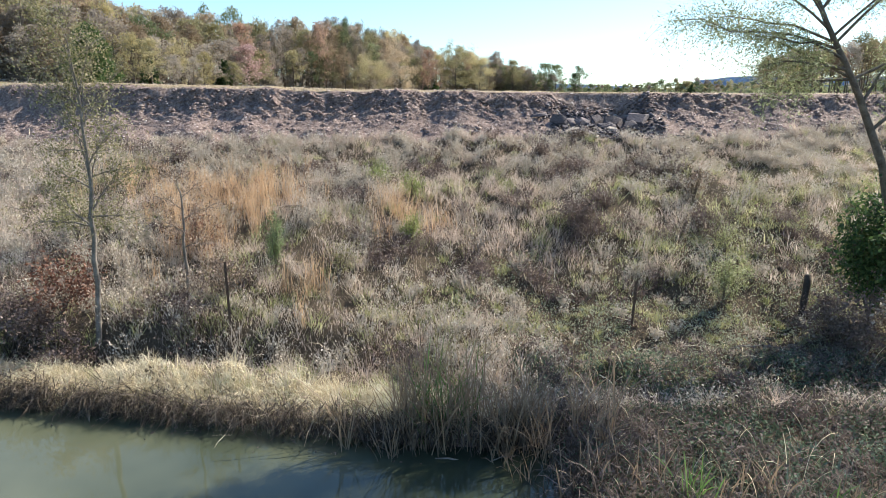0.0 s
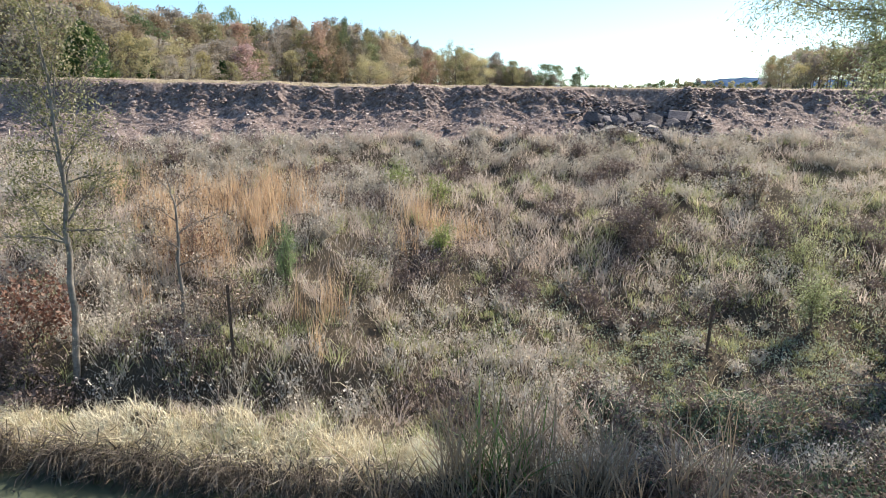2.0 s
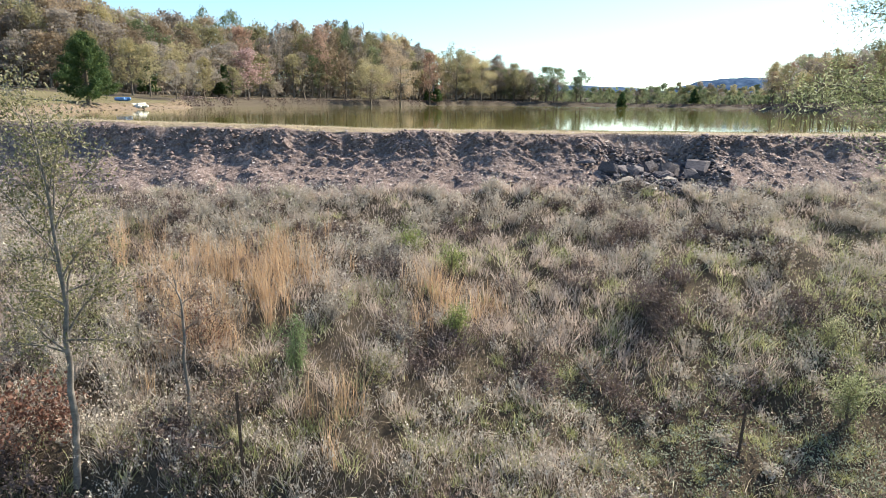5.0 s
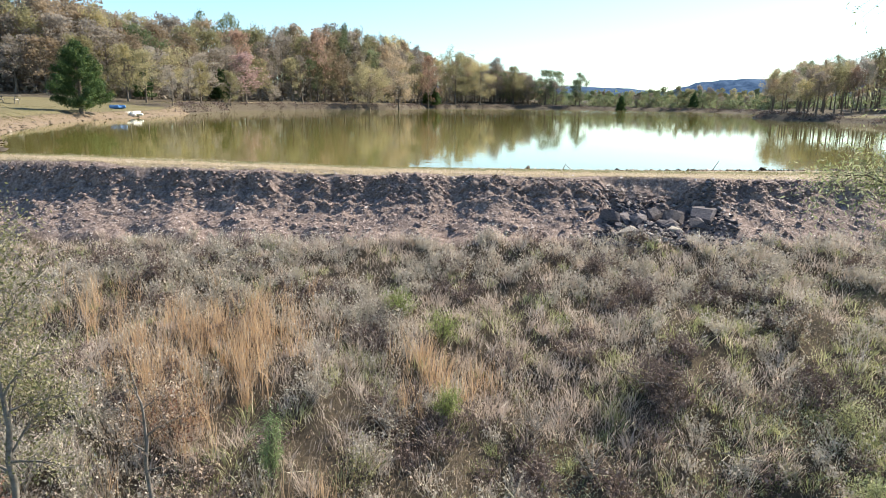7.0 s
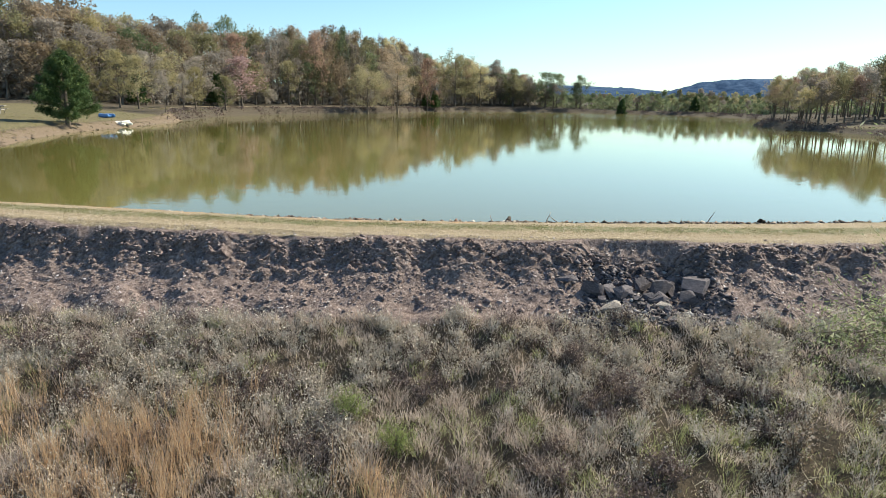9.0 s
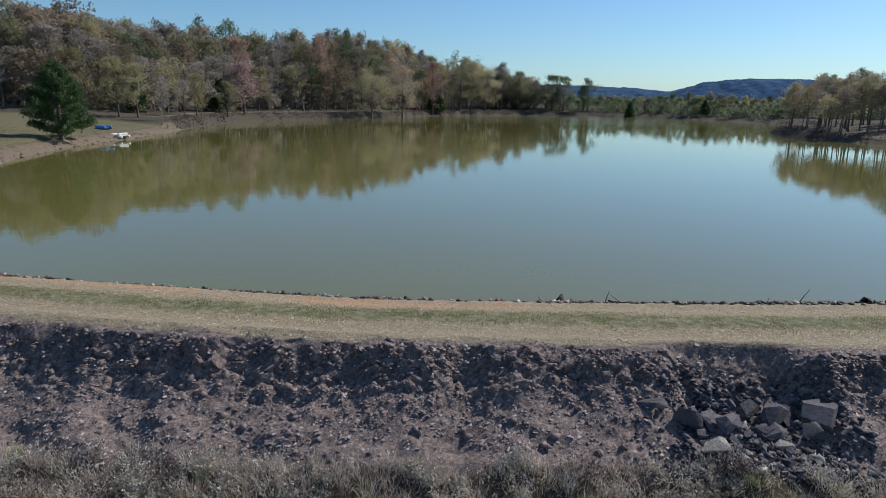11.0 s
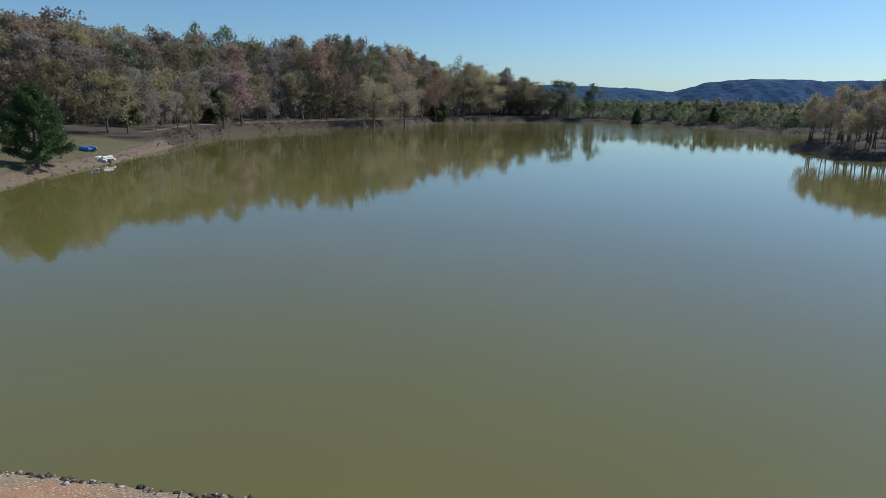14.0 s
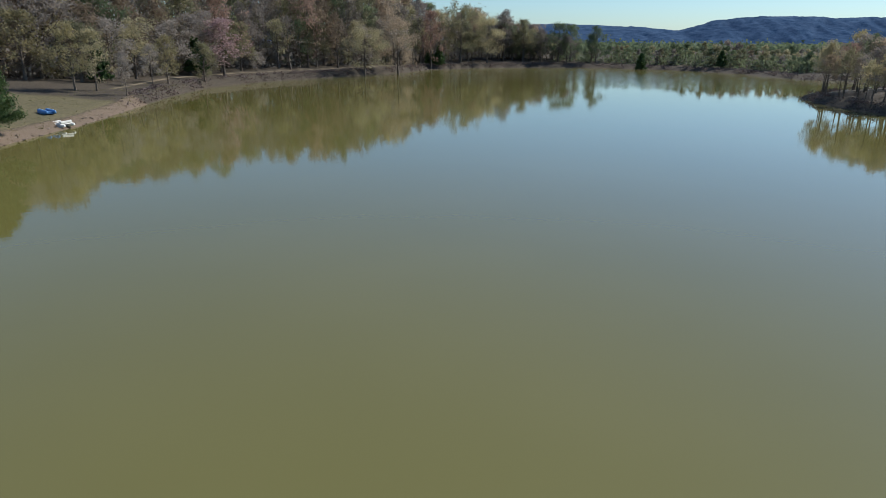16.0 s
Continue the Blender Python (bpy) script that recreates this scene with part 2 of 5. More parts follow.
def ground_material():
    """Earth under all: its cover is given by four weights on the mesh (dirt, gravel, green, clay)."""
    m, nodes, links, b = material("ground", 0.95, 0.15)
    geo = nodes.new("ShaderNodeNewGeometry")
    pos = geo.outputs["Position"]
    n_big = noise_tex(nodes, links, 0.5, 5, pos)
    n_mid = noise_tex(nodes, links, 5.0, 5, pos)
    n_fine = noise_tex(nodes, links, 45.0, 4, pos, 0.7)
    n_stony = noise_tex(nodes, links, 14.0, 7, pos, 0.75)

    def mottled(stops, source):
        r = ramp(nodes, stops)
        links.new(source.outputs[0], r.inputs[0])
        return r.outputs[0]

    def mix(fac, a, c):
        x = nodes.new("ShaderNodeMix")
        x.data_type = 'RGBA'
        links.new(fac, x.inputs[0])
        links.new(a, x.inputs[6])
        links.new(c, x.inputs[7])
        return x.outputs[2]

    def weight(name):
        """The cover's weight, frayed at its edge by noise."""
        a = nodes.new("ShaderNodeAttribute")
        a.attribute_name = name
        s, r = nodes.new("ShaderNodeMath"), nodes.new("ShaderNodeMapRange")
        s.operation = 'ADD'
        links.new(a.outputs["Fac"], s.inputs[0])
        links.new(n_mid.outputs[0], s.inputs[1])
        r.inputs["From Min"].default_value, r.inputs["From Max"].default_value = 0.85, 1.2
        links.new(s.outputs[0], r.inputs["Value"])
        return r.outputs[0]

    soil = mottled([(0.3, (0.032, 0.025, 0.018)), (0.7, (0.105, 0.082, 0.057))], n_fine)
    turf = mottled([(0.3, (0.085, 0.075, 0.04)), (0.5, (0.14, 0.12, 0.065)), (0.75, (0.22, 0.185, 0.10))], n_mid)
    litter = mottled([(0.3, (0.04, 0.033, 0.025)), (0.75, (0.13, 0.105, 0.075))], n_mid)
    dirt = mottled([(0.36, (0.085, 0.060, 0.055)), (0.52, (0.205, 0.155, 0.136)), (0.68, (0.386, 0.303, 0.270))], n_stony)
    shore = mottled([(0.34, (0.102, 0.071, 0.047)), (0.52, (0.183, 0.136, 0.095)), (0.7, (0.289, 0.228, 0.167))], n_stony)
    cells = nodes.new("ShaderNodeTexVoronoi")
    cells.inputs["Scale"].default_value = 24.0
    links.new(pos, cells.inputs["Vector"])
    stone, chip = nodes.new("ShaderNodeMapRange"), nodes.new("ShaderNodeSeparateColor")
    stone.inputs["From Min"].default_value, stone.inputs["From Max"].default_value = 0.42, 0.30
    links.new(cells.outputs["Distance"], stone.inputs["Value"])
    links.new(cells.outputs["Color"], chip.inputs[0])
    chips = ramp(nodes, [(0.0, (0.136, 0.108, 0.070)), (0.55, (0.304, 0.248, 0.165)), (0.85, (0.482, 0.405, 0.288)), (1.0, (0.650, 0.570, 0.436))])
    links.new(chip.outputs[0], chips.inputs[0])
    sand = mottled([(0.32, (0.115, 0.088, 0.054)), (0.5, (0.275, 0.216, 0.137)), (0.68, (0.461, 0.372, 0.246))], n_fine)
    gravel = mix(stone.outputs[0], sand, chips.outputs[0])
    green = mottled([(0.35, (0.05, 0.06, 0.025)), (0.65, (0.17, 0.17, 0.075))], n_fine)
    red = mottled([(0.35, (0.29, 0.155, 0.08)), (0.65, (0.47, 0.285, 0.165))], n_fine)
    clay = mix(stone.outputs[0], red, chips.outputs[0])
    col = mix(weight("turf"), soil, turf)
    col = mix(weight("litter"), col, litter)
    for name, c in (("bank_soil", shore), ("dirt", dirt), ("gravel", gravel), ("green", green), ("clay", clay)):
        col = mix(weight(name), col, c)
    links.new(col, b.inputs["Base Color"])
    bp = nodes.new("ShaderNodeBump")
    bp.inputs["Strength"].default_value, bp.inputs["Distance"].default_value = 0.8, 0.03
    links.new(n_stony.outputs[0], bp.inputs["Height"])
    links.new(bp.outputs[0], b.inputs["Normal"])
    return m


def water_material(name, deep, shallow, patch=0.05, ripple=0.02, breeze=None):
    m, nodes, links, b = material(name, 0.04, 0.85)
    b.inputs["IOR"].default_value = 1.33
    geo = nodes.new("ShaderNodeNewGeometry")
    n = noise_tex(nodes, links, patch, 3, geo.outputs["Position"])
    r = ramp(nodes, [(0.35, deep), (0.7, shallow)])
    links.new(n.outputs[0], r.inputs[0])
    links.new(r.outputs[0], b.inputs["Base Color"])
    w = noise_tex(nodes, links, 1.6, 3, geo.outputs["Position"])
    bp = nodes.new("ShaderNodeBump")
    bp.inputs["Strength"].default_value, bp.inputs["Distance"].default_value = 0.12, ripple
    links.new(w.outputs[0], bp.inputs["Height"])
    links.new(bp.outputs[0], b.inputs["Normal"])
    if breeze:
        # a light wind ruffles the open far end
        sep, far = nodes.new("ShaderNodeSeparateXYZ"), nodes.new("ShaderNodeMapRange")
        links.new(geo.outputs["Position"], sep.inputs[0])
        far.inputs["From Min"].default_value, far.inputs["From Max"].default_value = breeze[0], breeze[1]
        far.inputs["To Min"].default_value, far.inputs["To Max"].default_value = ripple, breeze[2]
        links.new(sep.outputs[1], far.inputs["Value"])
        links.new(far.outputs[0], bp.inputs["Distance"])
        gloss = nodes.new("ShaderNodeMapRange")
        gloss.inputs["From Min"].default_value, gloss.inputs["From Max"].default_value = breeze[0], breeze[1]
        gloss.inputs["To Min"].default_value, gloss.inputs["To Max"].default_value = 0.04, 0.09
        links.new(sep.outputs[1], gloss.inputs["Value"])
        links.new(gloss.outputs[0], b.inputs["Roughness"])
    return m


GROUND = ground_material()
LAKE = water_material("lake_water", (0.146, 0.132, 0.036), (0.162, 0.146, 0.044), breeze=(125, 205, 0.5))
CREEK = water_material("creek_water", (0.03, 0.04, 0.026), (0.092, 0.102, 0.068), 0.35, 0.01)

# ---- the lie of the land ----
SHORE = np.array([(-23.5, 37), (-26.5, 43.5), (-29.6, 51), (-31.6, 60), (-32.5, 69), (-32.6, 73), (-34.3, 82.3), (-37.6, 101.2), (-39.4, 119.6), (-35.4, 136), (-25.6, 154.3), (-13.2, 177.8), (-7.8, 195.5), (5.9, 209), (22, 217), (36, 219), (47, 216.5), (56, 211), (62.9, 203), (71.3, 183.4), (73, 160.8), (94, 148.7), (102, 142), (79.5, 133), (58.5, 120), (48.5, 112), (46.2, 103), (45.6, 95.5), (46, 88), (47, 80), (46, 66.3), (44, 45), (60, 17), (-13, 17), (-14.5, 24)], float)


def shore_distance(x, y):
    """Metres from the lake's edge: positive on land, negative in the water."""
    x, y = np.asarray(x, float), np.asarray(y, float)
    best, inside = np.full(x.shape, 1e9), np.zeros(x.shape, bool)
    for (ax, ay), (bx, by) in zip(SHORE, np.roll(SHORE, -1, 0)):
        dx, dy = bx - ax, by - ay
        t = np.clip(((x - ax) * dx + (y - ay) * dy) / (dx * dx + dy * dy), 0, 1)
        best = np.minimum(best, np.hypot(x - ax - t * dx, y - ay - t * dy))
        inside ^= ((ay > y) != (by > y)) & (x < dx * (y - ay) / (dy if dy else 1e-9) + ax)
    return np.where(inside, -best, best)


def dam_bend(x):
    """How far the dam swings away from a straight line."""
    left, right = np.clip(-x - 2, 0, 12), np.clip(x - 3, 0, 12)
    return 0.012 * left ** 2 + 0.29 * np.clip(-x - 14, 0, 400) * 0.2 + 0.008 * right ** 2


PROFILE = [(-400, -3.0), (-40, -3.2), (-9.5, -3.4), (-8, -4.3), (3, -4.6), (6.4, -4.5), (6.95, -4.05), (7.3, -3.72), (8.2, -3.62), (9.7, -3.3), (11, -2.85),
           (12.35, -2.32), (13.6, -1.8), (14.7, -1.45), (15.8, -1.08), (16.4, -0.82), (17.0, -0.5), (17.4, -0.2), (17.62, 0.02),
           (17.84, 0.26), (18.12, 0.35), (19.2, 0.33), (20.0, 0.25), (20.6, 0.14), (20.95, 0.04), (21.08, -0.03), (22, -0.6), (26, -1.5)]
PD, PZ = np.array(PROFILE).T


def lift(x, y):
    """The dam and its slope lean a little: up to the right and towards the lake."""
    return 0.0045 * (np.clip(y, -12, 21) - 21) + 0.009 * np.clip(x, -16, 16)


def hollow_at(x, d):
    """Where the bank has slumped back behind the fallen rocks."""
    return -0.46 * (0.6 + 0.8 * fbm(x * 2.2, x * 0, 3, 27)) * np.exp(-((x - 4.25) / 1.15) ** 4) * smooth((d - 16.7) / 0.5) * smooth((18.35 - d) / 0.25)


def crest_out(x):
    """The crest is broader on the left, so its waterline lies further out."""
    return 0.42 * smooth((-0.5 - x) / 7.0)


def ground_z(x, y, detail=True):
    x, y = np.asarray(x, float), np.asarray(y, float)
    d = y - dam_bend(x)
    d = d - crest_out(x) * smooth((d - 19.3) / 1.2)
    d = np.where(d < 9.0, d - 0.19 * np.clip(0.2 - x, 0, 6) * smooth((9.0 - d) / 1.6), d)
    frays = 0.0
    if detail:
        frays = (fbm(x * 1.1, d * 0.25, 4, 3) - 0.5) * 0.55 * smooth((d - 15.8) / 1.2) * smooth((18.4 - d) / 0.3)
    z = np.interp(d + frays + hollow_at(x, d), PD, PZ)
    bank_x = 1.0 + 0.45 * np.clip(5.6 - y, 0, 12) + 0.9 * (fbm(y * 0.6, y * 0, 3, 73) - 0.5) * smooth((6.0 - y) / 1.0)
    z = np.where((z > 0) & (d < 20.97), z * (1 - 0.04 * np.clip(x + 4, 0, 13) + 0.07 * np.clip(-2 - x, 0, 8)), z)
    east = smooth((x - bank_x) / 1.2) * smooth((8.4 - d) / 1.0) * smooth((d + 9) / 3)
    z = np.maximum(z, -3.6 * east - 5.0 * (1 - east))
    z = z - 0.40 * np.exp(-((d - 8.75) / 0.3) ** 2) * smooth((0.3 - x) / 1.5)
    z = z + 0.25 * smooth((0.5 - x) / 2) * smooth((d - 8.3) / 1.0) * smooth((13.5 - d) / 2.0)
    z = z - 0.2 * smooth((x - 1.0) / 1.5) * smooth((d - 8.6) / 0.8) * smooth((11.8 - d) / 1.2)
    r = shore_distance(x, y)
    inland = 0.12 + (0.55 + 0.5 * smooth((y - 84) / 12) * smooth((60 - x) / 40)) * smooth(r / (2.5 - 1.2 * smooth((y - 84) / 12))) + 0.075 * np.clip(r - 1.0, 0, 16) + 0.02 * np.clip(r - 17, 0, 120)
    land = np.where(r > 0, inland * smooth(r / 0.6), np.maximum(-0.35 + 0.0 * r, 0.5 * r))
    far = smooth((d - 20.6) / 6.0)
    beyond = np.where(r > 0, land, np.where(d < 26, np.minimum(z, -0.05), np.minimum(land, -0.05)))
    z = np.where(d > 20.9, np.where(r > 0, z * 0 + 0.1 * (1 - far) + land * far, beyond), z)
    if detail:
        lumps = (fbm(x * 1.2, y * 1.2, 4, 11) - 0.5) * 0.5 * smooth((d - 7.2) / 1.0) * smooth((17.4 - d) / 1.0)
        bank = smooth((d - 15.9) / 0.5) * smooth((17.97 - d) / 0.2)
        clods = (fbm(x * 5.6, d * 7.5, 5, 23) - 0.5) * 0.22 + (np.abs(fbm(x * 1.3, d * 0.5, 3, 31) - 0.5) - 0.1) * 0.34 + (vnoise(x * 12, d * 14, 37) - 0.5) * 0.12
        ruts = -0.035 * (np.exp(-((d - 18.5) / 0.25) ** 2) + np.exp(-((d - 20.25) / 0.28) ** 2)) * smooth((d - 18) / 0.3)
        rough = (fbm(x * 6, y * 6, 3, 41) - 0.5) * 0.04 * smooth((d - 5) / 2)
        z = z + lumps + bank * (0.38 + 0.62 * smooth((d - 17.05) / 0.35)) * clods + ruts + rough + np.where(r > 0.5, (fbm(x * 0.3, y * 0.3, 3, 47) - 0.5) * 0.3 * far, 0)
    return z + lift(x, y) * smooth((24 - d) / 2.5)


def axis(*spans):
    """Grid lines: (end, step) pairs after a start value; the step grows over far spans."""
    start, out = spans[0], [spans[0]]
    for end, step in spans[1:]:
        n = max(1, int(round((end - out[-1]) / step)))
        out.extend(np.linspace(out[-1], end, n + 1)[1:])
    return np.array(out)


gx = axis(-4000, (-1500, 500), (-400, 150), (-120, 20), (-48, 3), (-26, 0.5), (-14, 0.8), (-10, 0.12), (10, 0.095), (14, 0.14), (36, 0.9), (64, 0.8), (120, 3), (400, 20), (1500, 150), (4000, 500))
gy = axis(-4000, (-800, 600), (-100, 60), (-12, 5), (4, 0.6), (15.6, 0.2), (17.2, 0.05), (18.1, 0.018), (18.4, 0.04), (21.6, 0.11), (30, 0.6), (110, 1.5), (150, 2.2), (240, 3), (500, 20), (4000, 300))
X, Y = np.meshgrid(gx, gy)
D = Y - dam_bend(X)
DC = D - crest_out(X) * smooth((D - 19.3) / 1.2)
Z = ground_z(X, Y)
# the cut face is broken: push it in and out as well as up and down
cut = smooth((D - 17.2) / 0.4) * smooth((18.05 - D) / 0.12)
Yb = Y + cut * ((fbm(X * 6.0, Z * 9.0, 4, 61) - 0.5) * 0.2 + (fbm(X * 11, Z * 15, 3, 69) - 0.5) * 0.1 + (vnoise(X * 15, Z * 18, 67) - 0.5) * 0.06)
nx, ny = len(gx), len(gy)
idx = np.arange(nx * ny).reshape(ny, nx)
quads = np.stack([idx[:-1, :-1], idx[:-1, 1:], idx[1:, 1:], idx[1:, :-1]], -1).reshape(-1, 4)
tris = np.concatenate([quads[:, [0, 1, 2]], quads[:, [0, 2, 3]]])
ground_mesh = raw_mesh("ground", np.stack([X, Yb, Z], -1).reshape(-1, 3), tris, GROUND)
R = shore_distance(X, Y)
weights = {
    "dirt": smooth((D - 15.7) / 0.8) * smooth((18.15 - D - 1.2 * hollow_at(X, D)) / 0.25) + smooth((7.6 - D) / 0.5) * smooth((D - 5.0) / 1.5) * smooth((2.4 - X) / 1.5) * smooth((X + 12) / 2) * 0.9,
    "bank_soil": smooth((2.2 - R) / 1.0) * (R > -1) * (Y > 26) * (Y < 92) * (X < 0) * 0.95,
    "gravel": smooth((D + 1.2 * hollow_at(X, D) - 17.9) / 0.2) * smooth((23.4 - D) / 0.5) + smooth((0.8 - np.abs(R - 5.2)) / 0.4) * smooth((Y - 92) / 6) * smooth((0 - X) / 8) * 0.6,
    "green": np.exp(-((D - 19.27) / 0.55) ** 4) * 0.6,
    "clay": np.exp(-((DC - 20.28) / 0.55) ** 2) * (0.48 + 0.55 * smooth((fbm(X * 0.45, Y * 1.2, 3, 175) - 0.36) / 0.22)) * smooth((3.5 - X) / 4),
    "litter": np.maximum(smooth((R - 7.5 + 6 * (X > 30)) / 3.0) * smooth((np.maximum(Y - 93, (X - 40) * 2) + 4) / 6), np.maximum(smooth((Y - 84) / 6) * 1.0, smooth((1.5 - R) / 0.8) * 0.75) * (D > 24)),
    "turf": smooth((R - 1.0) / 1.5) * (D > 21) + smooth((D - 8.2) / 1) * (D < 17) * 0.1 + np.maximum((D < -6) * 1.0, np.maximum(smooth((X - 6 + 3.5 * (D < 5)) / 3), smooth((-11 - X) / 2)) * 0.75 * (D < 15.5)),
}
for key, w in weights.items():
    at = ground_mesh.attributes.new(key, 'FLOAT', 'POINT')
    at.data.foreach_set("value", np.clip(w, 0, 1).astype(np.float32).ravel())
smooth_faces(ground_mesh)
tagged(new("ground", ground_mesh), "earth dam slope, gravel crest and lake shores", "ground", kind="structure")


def water_sheet(name, outline, z, mat, label):
    bm = bmesh.new()
    vs = [bm.verts.new((x, y, z)) for x, y in outline]
    bm.faces.new(vs)
    return tagged(new(name, bm_mesh(name, bm, mat)), label, "water", kind="structure")


water_sheet("lake_water", [(-60, 20.4), (150, 20.4), (150, 300), (-60, 300)], 0.0, LAKE, "still murky olive lake water mirroring sky and trees")
water_sheet("creek_water", [(-240, -9), (9, -9), (9, 8.6), (-9, 8.6), (-12, 12), (-240, 27)], -3.96, CREEK, "murky green creek water below the dam")


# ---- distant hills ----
def ridge(name, label, far, depth, crest, hazy_dark, hazy_light):
    """A long wooded ridge: crest gives (x, height) along it; the colours include distance haze."""
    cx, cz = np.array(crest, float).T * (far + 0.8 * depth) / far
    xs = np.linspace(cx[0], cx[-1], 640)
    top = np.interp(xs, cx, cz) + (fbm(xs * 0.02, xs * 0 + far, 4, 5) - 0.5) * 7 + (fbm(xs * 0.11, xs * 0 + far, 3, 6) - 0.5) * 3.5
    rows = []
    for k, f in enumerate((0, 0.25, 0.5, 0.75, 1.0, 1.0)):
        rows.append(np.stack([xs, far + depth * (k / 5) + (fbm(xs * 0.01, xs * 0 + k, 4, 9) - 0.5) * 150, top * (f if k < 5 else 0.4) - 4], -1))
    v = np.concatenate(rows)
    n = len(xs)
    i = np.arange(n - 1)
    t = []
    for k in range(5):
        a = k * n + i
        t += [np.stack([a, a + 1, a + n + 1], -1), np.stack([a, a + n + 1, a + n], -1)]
    m = grainy(name + "_woods", hazy_dark, hazy_light, 0.03, 1.0, 0.0, 0.0, 0.16)
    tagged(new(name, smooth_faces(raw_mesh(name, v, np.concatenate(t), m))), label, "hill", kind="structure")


# the blue of distance haze is painted into the ridge's base colours
ridge("backdrop_ridge", "long wooded ridge on the horizon, haze blue in its colour", 2500, 500,
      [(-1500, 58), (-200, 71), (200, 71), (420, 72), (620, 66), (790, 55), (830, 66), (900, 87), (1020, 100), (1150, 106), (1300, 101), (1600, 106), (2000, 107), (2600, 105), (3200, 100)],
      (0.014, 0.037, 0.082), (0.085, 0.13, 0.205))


# ---- plants: tools ----
def blades(pos, height, width, lean, droop, az=None, steps=2):
    """Many blades at once: each bends over by lean (radians) and droop; triangles."""
    n = len(pos)
    az = rng.uniform(0, 2 * np.pi, n) if az is None else az
    face = rng.uniform(0, 2 * np.pi, n)
    out = np.stack([np.cos(az), np.sin(az), np.zeros(n)], -1)
    side = np.stack([np.cos(face), np.sin(face), np.zeros(n)], -1) * (width[:, None] / 2)
    up = np.array([0, 0, 1.0])
    rows, p, ang = [], pos.copy(), lean.copy()
    for k in range(steps + 1):
        taper = 1.0 - 0.25 * k / steps
        if k < steps:
            rows += [p - side * taper, p + side * taper]
        else:
            rows += [p]
        seg = (height / steps)[:, None]
        p = p + seg * (np.sin(ang)[:, None] * out + np.cos(ang)[:, None] * up)
        ang = ang + droop
    per = 2 * steps + 1
    v = np.stack(rows, 1).reshape(-1, 3)
    b = np.arange(n)[:, None] * per
    t = []
    for k in range(steps - 1):
        t += [b + [2 * k, 2 * k + 1, 2 * k + 3], b + [2 * k, 2 * k + 3, 2 * k + 2]]
    t.append(b + [2 * steps - 2, 2 * steps - 1, 2 * steps])
    return v, np.concatenate(t)


def flakes(pos, size, long=1.7, three=False):
    """Small leaves: one four-cornered kite each (three-cornered far off), turned any way."""
    n = len(pos)
    a = rng.normal(size=(n, 3))
    a /= np.linalg.norm(a, axis=1)[:, None]
    b = np.cross(a, rng.normal(size=(n, 3)))
    b /= np.linalg.norm(b, axis=1)[:, None]
    s = np.asarray(size).reshape(-1, 1) * np.ones((n, 1)) / 2
    if three:
        v = np.stack([pos - a * s * long - b * s, pos + b * s * 1.6, pos + a * s * long - b * s], 1).reshape(-1, 3)
        return v, np.arange(3 * n).reshape(-1, 3)
    v = np.stack([pos - a * s * long, pos + b * s, pos + a * s * long, pos - b * s], 1).reshape(-1, 3)
    i = np.arange(n)[:, None] * 4
    return v, np.concatenate([i + [0, 1, 2], i + [0, 2, 3]])


def join(*pieces):
    vs, ts, off = [], [], 0
    for v, t in pieces:
        vs.append(v)
        ts.append(t + off)
        off += len(v)
    return np.concatenate(vs), np.concatenate(ts)


def tube(points, radii, sides=6):
    """A tapered tube along points."""
    pts, radii = np.asarray(points, float), np.asarray(radii, float)
    n = len(pts)
    d = np.gradient(pts, axis=0)
    d /= np.linalg.norm(d, axis=1)[:, None] + 1e-9
    ref = np.where(np.abs(d[:, 2:3]) > 0.9, [[1.0, 0, 0]], [[0, 0, 1.0]])
    u = np.cross(d, ref)
    u /= np.linalg.norm(u, axis=1)[:, None] + 1e-9
    w = np.cross(d, u)
    a = np.linspace(0, 2 * np.pi, sides, endpoint=False)
    ring = u[:, None] * np.cos(a)[None, :, None] + w[:, None] * np.sin(a)[None, :, None]
    v = (pts[:, None] + ring * radii[:, None, None]).reshape(-1, 3)
    i = np.arange(sides)
    j = (i + 1) % sides
    t = []
    for k in range(n - 1):
        t += [np.stack([k * sides + i, k * sides + j, (k + 1) * sides + j], -1), np.stack([k * sides + i, (k + 1) * sides + j, (k + 1) * sides + i], -1)]
    cap = np.stack([(n - 1) * sides + i[1:-1] * 0, (n - 1) * sides + i[1:-1], (n - 1) * sides + i[2:]], -1)
    return v, np.concatenate(t + [cap])


def spread(n, x0, x1, y0, y1, keep=None):
    """Random places on the ground in a stretch; keep(x, y, d) gives the chance that one stays."""
    x, y = rng.uniform(x0, x1, n), rng.uniform(y0, y1, n)
    d = y - dam_bend(x)
    if keep is not None:
        ok = rng.random(n) < keep(x, y, d)
        x, y = x[ok], y[ok]
    return np.stack([x, y, ground_z(x, y) - 0.015], -1)


def stuff(name, pieces, mat, label, category):
    return tagged(new(name, raw_mesh(name, *join(*pieces), mat)), label, category, kind="stuff")


def tufted(pos, count, radius):
    """Several stems around each place."""
    p = np.repeat(pos, count, 0)
    p[:, :2] += rng.normal(0, radius, (len(p), 2))
    p[:, 2] = ground_z(p[:, 0], p[:, 1]) - 0.015
    return p


